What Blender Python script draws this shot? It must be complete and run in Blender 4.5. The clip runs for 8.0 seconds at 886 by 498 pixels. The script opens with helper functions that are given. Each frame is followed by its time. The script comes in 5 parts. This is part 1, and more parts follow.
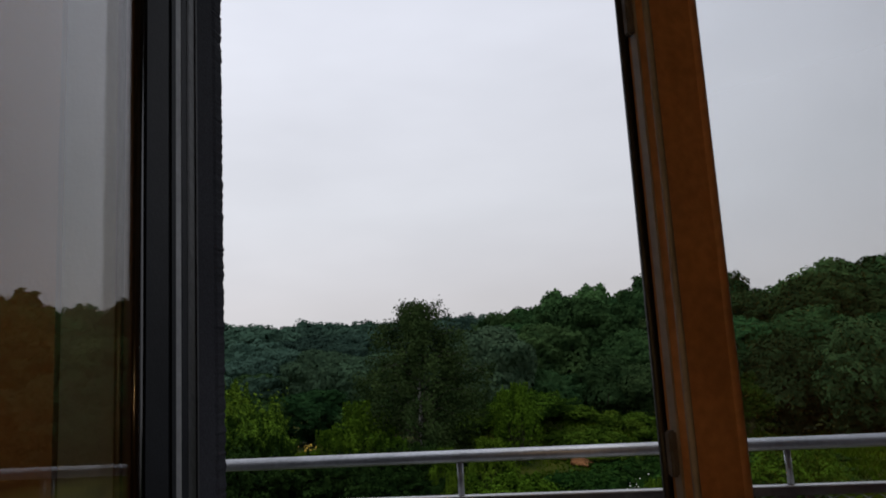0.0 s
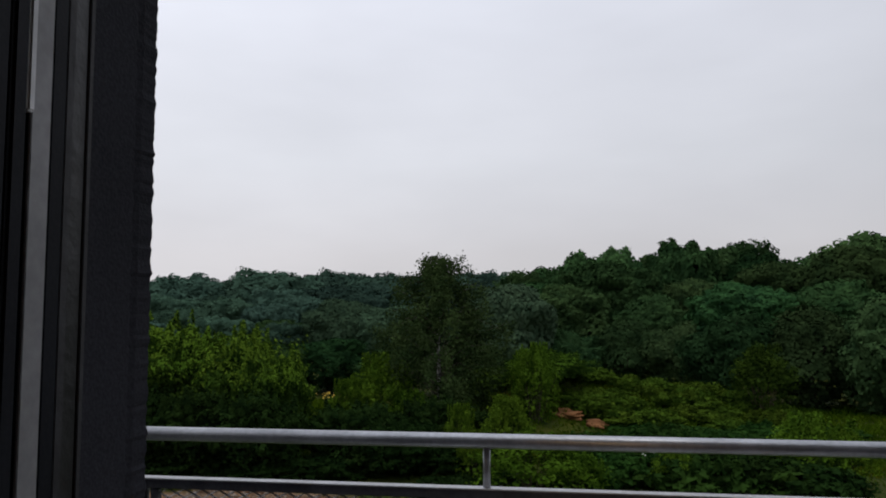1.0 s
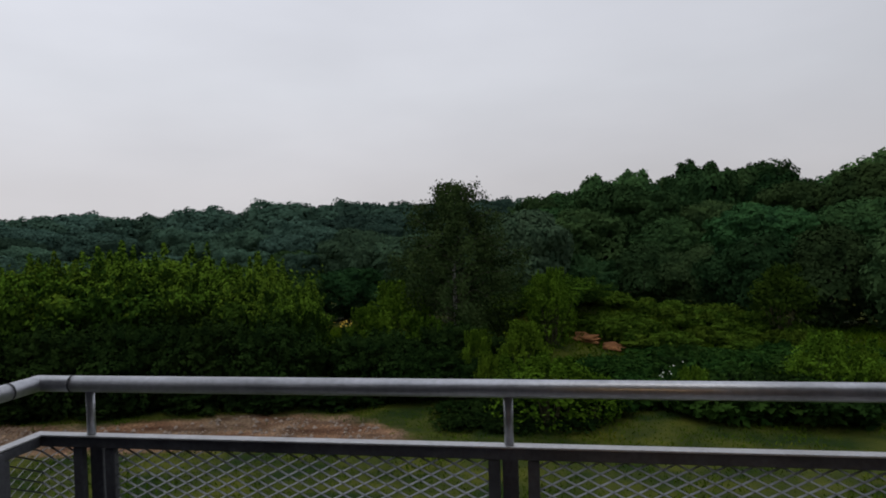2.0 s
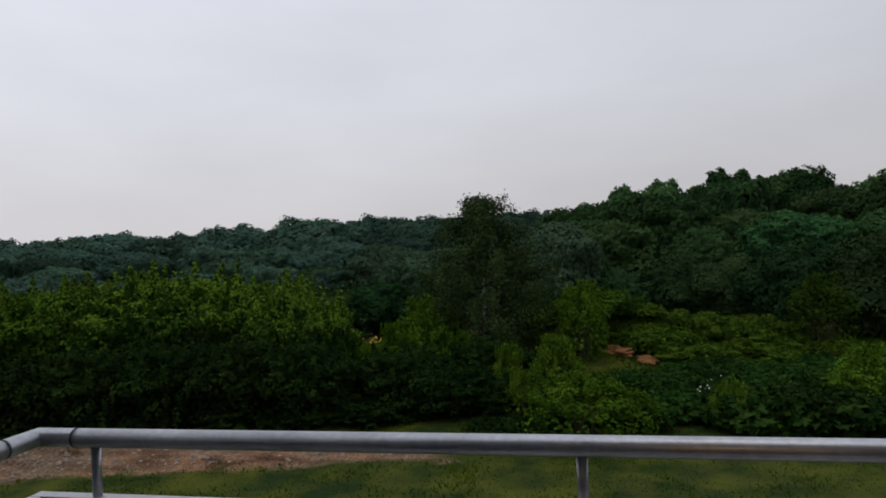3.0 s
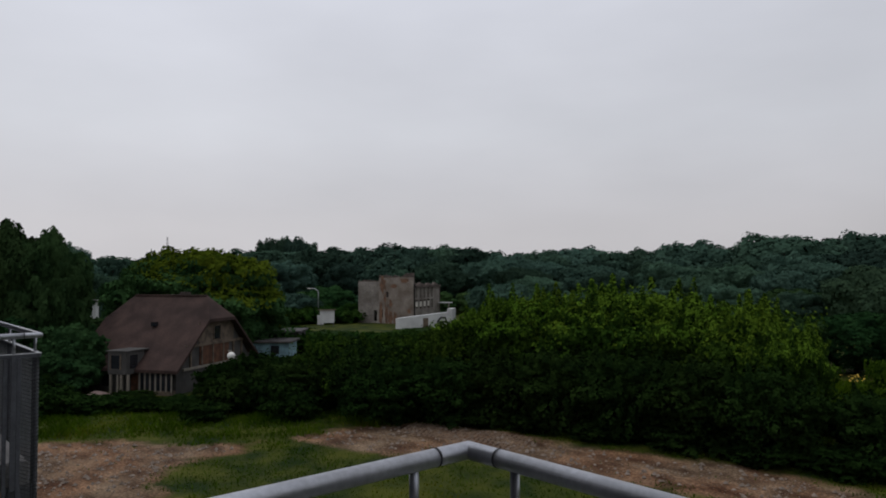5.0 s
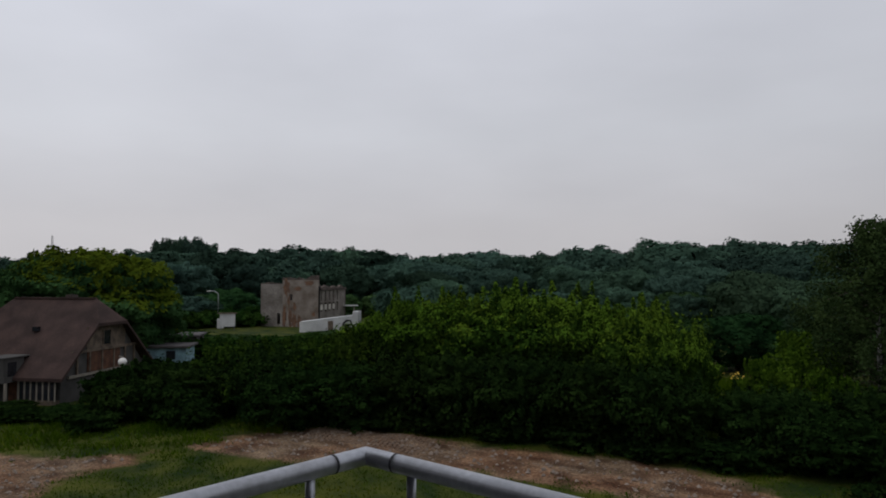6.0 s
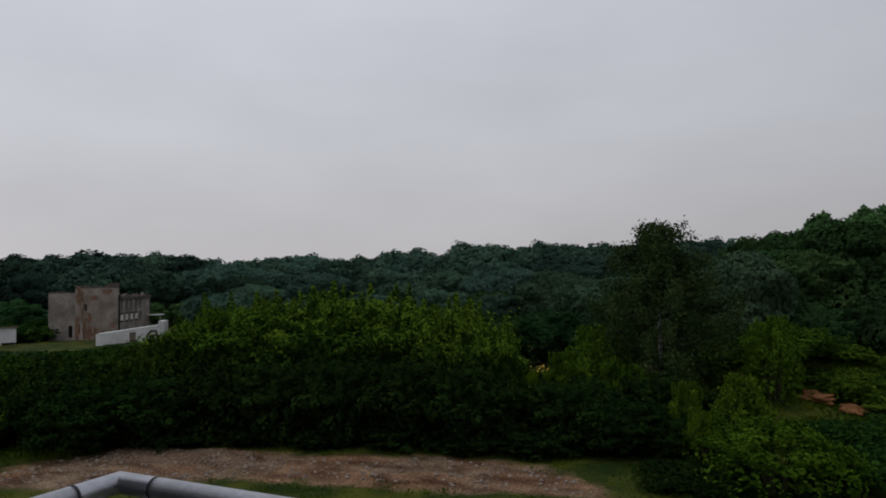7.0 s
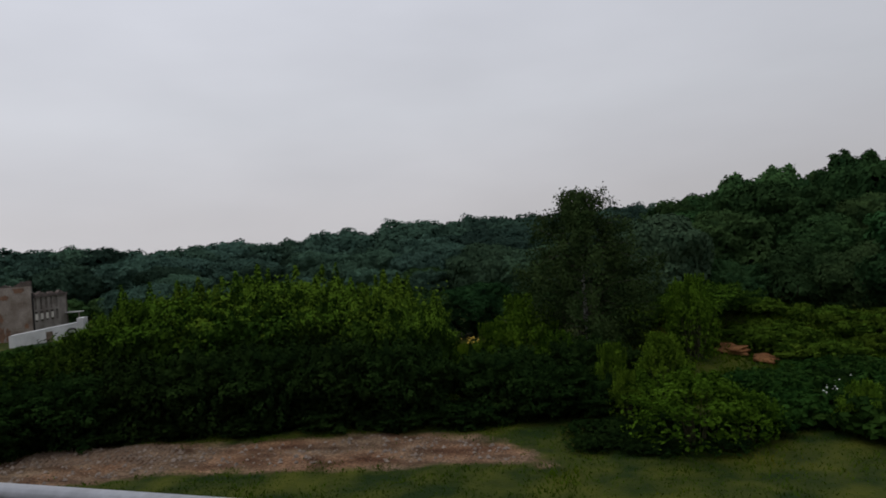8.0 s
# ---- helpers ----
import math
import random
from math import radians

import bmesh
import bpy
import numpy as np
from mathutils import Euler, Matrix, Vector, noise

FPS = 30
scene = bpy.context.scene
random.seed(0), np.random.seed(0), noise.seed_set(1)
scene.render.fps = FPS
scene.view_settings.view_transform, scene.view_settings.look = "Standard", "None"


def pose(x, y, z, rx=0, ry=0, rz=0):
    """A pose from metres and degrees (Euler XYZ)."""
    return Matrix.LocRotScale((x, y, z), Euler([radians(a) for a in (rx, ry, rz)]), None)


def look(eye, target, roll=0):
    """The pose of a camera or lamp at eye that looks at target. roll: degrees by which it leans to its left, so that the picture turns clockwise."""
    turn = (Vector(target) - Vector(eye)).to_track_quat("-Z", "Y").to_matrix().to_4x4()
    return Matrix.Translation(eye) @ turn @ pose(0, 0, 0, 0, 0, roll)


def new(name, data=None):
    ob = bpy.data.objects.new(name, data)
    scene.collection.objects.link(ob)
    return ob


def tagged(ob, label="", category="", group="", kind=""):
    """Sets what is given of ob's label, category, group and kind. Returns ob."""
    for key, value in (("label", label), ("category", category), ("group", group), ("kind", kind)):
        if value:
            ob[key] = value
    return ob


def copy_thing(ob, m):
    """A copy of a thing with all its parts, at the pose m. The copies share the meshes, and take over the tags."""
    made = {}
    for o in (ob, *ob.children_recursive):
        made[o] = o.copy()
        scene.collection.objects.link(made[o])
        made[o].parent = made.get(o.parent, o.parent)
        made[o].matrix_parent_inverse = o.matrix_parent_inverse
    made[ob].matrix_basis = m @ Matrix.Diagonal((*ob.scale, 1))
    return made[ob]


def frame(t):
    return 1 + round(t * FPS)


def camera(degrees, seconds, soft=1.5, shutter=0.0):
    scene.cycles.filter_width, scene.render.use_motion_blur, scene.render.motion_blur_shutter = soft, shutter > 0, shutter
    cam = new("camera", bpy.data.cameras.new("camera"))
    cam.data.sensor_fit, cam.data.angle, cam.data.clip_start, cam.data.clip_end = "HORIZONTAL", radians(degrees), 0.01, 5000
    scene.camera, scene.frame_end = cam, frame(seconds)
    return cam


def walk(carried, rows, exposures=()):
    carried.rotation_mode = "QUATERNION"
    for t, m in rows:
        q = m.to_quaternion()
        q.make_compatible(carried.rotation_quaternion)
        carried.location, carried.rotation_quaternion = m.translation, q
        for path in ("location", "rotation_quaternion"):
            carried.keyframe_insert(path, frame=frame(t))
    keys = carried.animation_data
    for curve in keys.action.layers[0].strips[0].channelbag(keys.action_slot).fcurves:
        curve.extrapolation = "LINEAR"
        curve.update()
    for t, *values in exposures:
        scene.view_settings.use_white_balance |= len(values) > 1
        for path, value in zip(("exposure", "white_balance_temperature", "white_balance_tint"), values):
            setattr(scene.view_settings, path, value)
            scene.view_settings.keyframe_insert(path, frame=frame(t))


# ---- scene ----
cam = camera(65.5, 8.0, soft=1.85)
PATH = [
    (0, (1.706, -2.801, 8.122), (1.482, -0.834, 8.41), -3.3),
    (0.5, (1.734, -2.586, 8.138), (1.322, -0.64, 8.344), -1.0),
    (1, (1.616, -2.31, 8.148), (1.316, -0.339, 8.31), -0.4),
    (1.5, (1.553, -2.046, 8.127), (1.292, -0.063, 8.124), -0.9),
    (1.7, (1.567, -1.942, 8.108), (1.24, 0.03, 8.043), -2.1),
    (2.8, (1.474, -1.584, 8.152), (1.114, 0.383, 8.191), -1.2),
    (3, (1.448, -1.545, 8.151), (1.024, 0.41, 8.147), -2.6),
    (3.5, (1.497, -1.503, 8.188), (0.658, 0.312, 8.231), -3.0),
    (4, (1.454, -1.323, 8.181), (0.112, 0.158, 8.266), -2.0),
    (4.2, (1.424, -1.283, 8.169), (-0.05, 0.065, 8.25), -1.9),
    (5.5, (1.375, -1.287, 8.179), (-0.127, 0.031, 8.251), 0.2),
    (6, (1.403, -1.284, 8.183), (0.086, 0.219, 8.266), 0.0),
    (6.5, (1.324, -1.148, 8.147), (0.229, 0.523, 8.233), -0.5),
    (7, (1.361, -1.086, 8.144), (0.477, 0.706, 8.232), -1.1),
    (7.5, (1.394, -1.013, 8.133), (0.603, 0.821, 8.238), -1.1),
    (8, (1.621, -0.774, 8.038), (0.914, 1.097, 8.051), -4.3),
]
walk(cam, [(t, look(e, g, r)) for t, e, g, r in PATH],
     exposures=((0.0, 0.06), (0.5, 0.05), (1.0, 0.09), (1.5, -0.05), (3.5, -0.04), (4.1, -0.2), (5.5, -0.31), (7.0, -0.43), (8.0, -0.26)))


# ---------------------------------------------------------------- world and light
def sky_world():
    w = bpy.data.worlds.new("evening_sky")
    w.use_nodes = True
    nt = w.node_tree
    nt.nodes.clear()
    out = nt.nodes.new("ShaderNodeOutputWorld")
    bg = nt.nodes.new("ShaderNodeBackground")
    bg.inputs["Strength"].default_value = 0.1
    sky = nt.nodes.new("ShaderNodeTexSky")
    sky.sky_type = "NISHITA"
    sky.sun_disc = False
    sky.sun_elevation = radians(76)
    sky.sun_rotation = radians(196)
    co = nt.nodes.new("ShaderNodeTexCoord")
    sep = nt.nodes.new("ShaderNodeSeparateXYZ")
    nt.links.new(co.outputs["Generated"], sep.inputs[0])
    ramp = nt.nodes.new("ShaderNodeValToRGB")
    els = ramp.color_ramp.elements
    els[0].position, els[0].color = 0.0, (0.54, 0.525, 0.55, 1)
    els[1].position, els[1].color = 1.0, (0.74, 0.78, 0.88, 1)
    for p, c in ((0.07, (0.57, 0.555, 0.58, 1)), (0.2, (0.63, 0.64, 0.685, 1)), (0.45, (0.70, 0.72, 0.80, 1))):
        e = els.new(p)
        e.color = c
    nt.links.new(sep.outputs["Z"], ramp.inputs[0])
    mp = nt.nodes.new("ShaderNodeMapping")
    mp.inputs["Scale"].default_value = (1.0, 1.0, 3.0)
    nt.links.new(co.outputs["Generated"], mp.inputs[0])
    nz = nt.nodes.new("ShaderNodeTexNoise")
    nz.inputs["Scale"].default_value = 2.2
    nz.inputs["Detail"].default_value = 4
    nt.links.new(mp.outputs[0], nz.inputs["Vector"])
    mr = nt.nodes.new("ShaderNodeMapRange")
    mr.inputs[1].default_value, mr.inputs[2].default_value = 0.25, 0.75
    mr.inputs[3].default_value, mr.inputs[4].default_value = 0.92, 1.08
    nt.links.new(nz.outputs[0], mr.inputs[0])
    side = nt.nodes.new("ShaderNodeMath")  # the cloud is brighter towards the west
    side.operation = "MULTIPLY_ADD"
    side.inputs[1].default_value, side.inputs[2].default_value = -0.24, 0.95
    nt.links.new(sep.outputs["X"], side.inputs[0])
    sc = nt.nodes.new("ShaderNodeVectorMath")
    sc.operation = "SCALE"
    nt.links.new(ramp.outputs[0], sc.inputs[0])
    mul = nt.nodes.new("ShaderNodeMath")
    mul.operation = "MULTIPLY"
    mul.inputs[1].default_value = CLOUD
    nt.links.new(mr.outputs[0], mul.inputs[0])
    mul2 = nt.nodes.new("ShaderNodeMath")
    mul2.operation = "MULTIPLY"
    nt.links.new(mul.outputs[0], mul2.inputs[0])
    nt.links.new(side.outputs[0], mul2.inputs[1])
    nt.links.new(mul2.outputs[0], sc.inputs["Scale"])
    mix = nt.nodes.new("ShaderNodeMix")
    mix.data_type = "RGBA"
    mix.inputs[0].default_value = 0.94
    nt.links.new(sky.outputs[0], mix.inputs[6])
    nt.links.new(sc.outputs[0], mix.inputs[7])
    nt.links.new(mix.outputs[2], bg.inputs[0])
    nt.links.new(bg.outputs[0], out.inputs[0])
    scene.world = w


CLOUD = 11.0
sky_world()
sun = new("sun", bpy.data.lights.new("sun", "SUN"))
sun.data.energy = 0.55
sun.data.angle = radians(40)
sun.data.color = (1.0, 0.93, 0.86)
sun.matrix_basis = look((0, 0, 60), (4, 14, 0))


# ---------------------------------------------------------------- materials
def material(name, color, rough=0.7, metal=0.0, vary=0.25, scale=3.0, fine=40.0, bump=0.15, spec=0.5, second=None, stain=0.5):
    """A surface with broad stains and fine grain, both in metres."""
    m = bpy.data.materials.new(name)
    m.use_nodes = True
    nt = m.node_tree
    b = nt.nodes["Principled BSDF"]
    co = nt.nodes.new("ShaderNodeTexCoord")
    n1 = nt.nodes.new("ShaderNodeTexNoise")
    n1.inputs["Scale"].default_value, n1.inputs["Detail"].default_value = scale, 6
    n2 = nt.nodes.new("ShaderNodeTexNoise")
    n2.inputs["Scale"].default_value, n2.inputs["Detail"].default_value = fine, 3
    for n in (n1, n2):
        nt.links.new(co.outputs["Object"], n.inputs["Vector"])
    r = nt.nodes.new("ShaderNodeValToRGB")
    c2 = second or tuple(c * (1 - vary * 1.4) for c in color)
    hi = tuple(min(1, c * (1 + vary * 0.6)) for c in color)
    r.color_ramp.elements[0].position, r.color_ramp.elements[0].color = 0.5 - 0.3 * stain, (*c2, 1)
    r.color_ramp.elements[1].position, r.color_ramp.elements[1].color = 0.5 + 0.3 * stain, (*hi, 1)
    nt.links.new(n1.outputs[0], r.inputs[0])
    mx = nt.nodes.new("ShaderNodeMix")
    mx.data_type, mx.blend_type = "RGBA", "MULTIPLY"
    mx.inputs[0].default_value = 1.0
    mr = nt.nodes.new("ShaderNodeMapRange")
    mr.inputs[1].default_value, mr.inputs[2].default_value = 0.3, 0.7
    mr.inputs[3].default_value, mr.inputs[4].default_value = 1 - vary, 1 + vary * 0.5
    nt.links.new(n2.outputs[0], mr.inputs[0])
    nt.links.new(r.outputs[0], mx.inputs[6])
    nt.links.new(mr.outputs[0], mx.inputs[7])
    nt.links.new(mx.outputs[2], b.inputs["Base Color"])
    b.inputs["Roughness"].default_value, b.inputs["Metallic"].default_value = rough, metal
    b.inputs["Specular IOR Level"].default_value = spec
    if bump:
        bp = nt.nodes.new("ShaderNodeBump")
        bp.inputs["Strength"].default_value, bp.inputs["Distance"].default_value = bump, 0.02
        nt.links.new(n2.outputs[0], bp.inputs["Height"])
        nt.links.new(bp.outputs[0], b.inputs["Normal"])
    return m


def leaf_material(name, dark, light, tip=None, glow=0.3, speckle=0.16, grain=0.9, tip_at=1.0, hue=(0.49, 0.512), tone=(0.82, 1.22)):
    """Leaves: each takes its own tone, each tree its own hue; a part of the light passes through."""
    m = bpy.data.materials.new(name)
    m.use_nodes = True
    nt = m.node_tree
    nt.nodes.clear()
    out = nt.nodes.new("ShaderNodeOutputMaterial")
    geo = nt.nodes.new("ShaderNodeNewGeometry")
    info = nt.nodes.new("ShaderNodeObjectInfo")
    co = nt.nodes.new("ShaderNodeTexCoord")
    nz = nt.nodes.new("ShaderNodeTexNoise")
    nz.inputs["Scale"].default_value, nz.inputs["Detail"].default_value = grain, 2
    nt.links.new(co.outputs["Object"], nz.inputs["Vector"])
    r = nt.nodes.new("ShaderNodeValToRGB")
    els = r.color_ramp.elements
    els[0].position, els[0].color = 0.27, (*dark, 1)
    els[1].position, els[1].color = min(0.68, tip_at - 0.24), (*light, 1)
    if tip:
        e = els.new(tip_at)
        e.color = (*tip, 1)
    mixf = nt.nodes.new("ShaderNodeMix")
    mixf.inputs[0].default_value = 1 - speckle
    nt.links.new(geo.outputs["Random Per Island"], mixf.inputs[2])
    nt.links.new(nz.outputs[0], mixf.inputs[3])
    nt.links.new(mixf.outputs[0], r.inputs[0])
    hsv = nt.nodes.new("ShaderNodeHueSaturation")
    h = nt.nodes.new("ShaderNodeMapRange")
    h.inputs[3].default_value, h.inputs[4].default_value = hue
    v = nt.nodes.new("ShaderNodeMapRange")
    v.inputs[3].default_value, v.inputs[4].default_value = tone
    mlt = nt.nodes.new("ShaderNodeMath")
    mlt.operation = "FRACT"
    m7 = nt.nodes.new("ShaderNodeMath")
    m7.operation = "MULTIPLY"
    m7.inputs[1].default_value = 7.31
    nt.links.new(info.outputs["Random"], h.inputs[0])
    nt.links.new(info.outputs["Random"], m7.inputs[0])
    nt.links.new(m7.outputs[0], mlt.inputs[0])
    nt.links.new(mlt.outputs[0], v.inputs[0])
    nt.links.new(h.outputs[0], hsv.inputs["Hue"])
    nt.links.new(v.outputs[0], hsv.inputs["Value"])
    nt.links.new(r.outputs[0], hsv.inputs["Color"])
    d = nt.nodes.new("ShaderNodeBsdfDiffuse")
    t = nt.nodes.new("ShaderNodeBsdfTranslucent")
    ms = nt.nodes.new("ShaderNodeMixShader")
    ms.inputs[0].default_value = glow
    nt.links.new(hsv.outputs[0], d.inputs[0])
    nt.links.new(hsv.outputs[0], t.inputs[0])
    nt.links.new(d.outputs[0], ms.inputs[1])
    nt.links.new(t.outputs[0], ms.inputs[2])
    nt.links.new(ms.outputs[0], out.inputs[0])
    return m


def glass_material(name, tint=(0.985, 0.995, 1.0), rough=0.0):
    m = bpy.data.materials.new(name)
    m.use_nodes = True
    b = m.node_tree.nodes["Principled BSDF"]
    b.inputs["Base Color"].default_value = (*tint, 1)
    b.inputs["Transmission Weight"].default_value = 1.0
    b.inputs["Roughness"].default_value = rough
    b.inputs["IOR"].default_value = 1.52
    return m


def ground_material():
    """Grass and bare soil, told apart by the mesh's own attribute, with broken edges."""
    m = bpy.data.materials.new("grass_and_soil")
    m.use_nodes = True
    nt = m.node_tree
    b = nt.nodes["Principled BSDF"]
    co = nt.nodes.new("ShaderNodeTexCoord")
    at = nt.nodes.new("ShaderNodeAttribute")
    at.attribute_name = "bare"

    def noise_at(scale, detail=5):
        n = nt.nodes.new("ShaderNodeTexNoise")
        n.inputs["Scale"].default_value, n.inputs["Detail"].default_value = scale, detail
        nt.links.new(co.outputs["Object"], n.inputs["Vector"])
        return n

    def ramp(n, lo, hi, a, c):
        r = nt.nodes.new("ShaderNodeValToRGB")
        r.color_ramp.elements[0].position, r.color_ramp.elements[0].color = lo, (*a, 1)
        r.color_ramp.elements[1].position, r.color_ramp.elements[1].color = hi, (*c, 1)
        nt.links.new(n.outputs[0], r.inputs[0])
        return r

    grass = ramp(noise_at(0.45, 9), 0.38, 0.64, (0.011, 0.026, 0.002), (0.066, 0.074, 0.007))
    fine = noise_at(9, 6)
    streak = noise_at(1.0, 9)
    mp = nt.nodes.new("ShaderNodeMapping")
    mp.inputs["Rotation"].default_value = (0, 0, radians(-16))
    mp.inputs["Scale"].default_value = (0.6, 0.95, 1)
    nt.links.new(co.outputs["Object"], mp.inputs[0])
    nt.links.new(mp.outputs[0], streak.inputs["Vector"])
    soil = ramp(streak, 0.33, 0.68, (0.095, 0.052, 0.03), (0.36, 0.25, 0.165))
    stone = ramp(fine, 0.40, 0.68, (0.5, 0.47, 0.45), (1.3, 1.27, 1.22))
    mul = nt.nodes.new("ShaderNodeMix")
    mul.data_type, mul.blend_type = "RGBA", "MULTIPLY"
    mul.inputs[0].default_value = 1
    nt.links.new(soil.outputs[0], mul.inputs[6])
    nt.links.new(stone.outputs[0], mul.inputs[7])
    tone = ramp(noise_at(0.32, 4), 0.38, 0.62, (0.9, 0.76, 0.67), (0.84, 0.88, 0.88))
    mul2 = nt.nodes.new("ShaderNodeMix")
    mul2.data_type, mul2.blend_type = "RGBA", "MULTIPLY"
    mul2.inputs[0].default_value = 1
    nt.links.new(mul.outputs[2], mul2.inputs[6])
    nt.links.new(tone.outputs[0], mul2.inputs[7])
    edge = noise_at(0.7, 10)
    add = nt.nodes.new("ShaderNodeMath")
    add.operation = "ADD"
    nt.links.new(at.outputs["Fac"], add.inputs[0])
    nt.links.new(edge.outputs[0], add.inputs[1])
    mr = nt.nodes.new("ShaderNodeMapRange")
    mr.inputs[1].default_value, mr.inputs[2].default_value = 0.84, 1.14
    nt.links.new(add.outputs[0], mr.inputs[0])
    mx = nt.nodes.new("ShaderNodeMix")
    mx.data_type = "RGBA"
    nt.links.new(mr.outputs[0], mx.inputs[0])
    nt.links.new(grass.outputs[0], mx.inputs[6])
    nt.links.new(mul2.outputs[2], mx.inputs[7])
    nt.links.new(mx.outputs[2], b.inputs["Base Color"])
    b.inputs["Roughness"].default_value = 0.95
    b.inputs["Specular IOR Level"].default_value = 0.15
    bp = nt.nodes.new("ShaderNodeBump")
    bp.inputs["Strength"].default_value, bp.inputs["Distance"].default_value = 0.6, 0.08
    nt.links.new(fine.outputs[0], bp.inputs["Height"])
    nt.links.new(bp.outputs[0], b.inputs["Normal"])
    return m


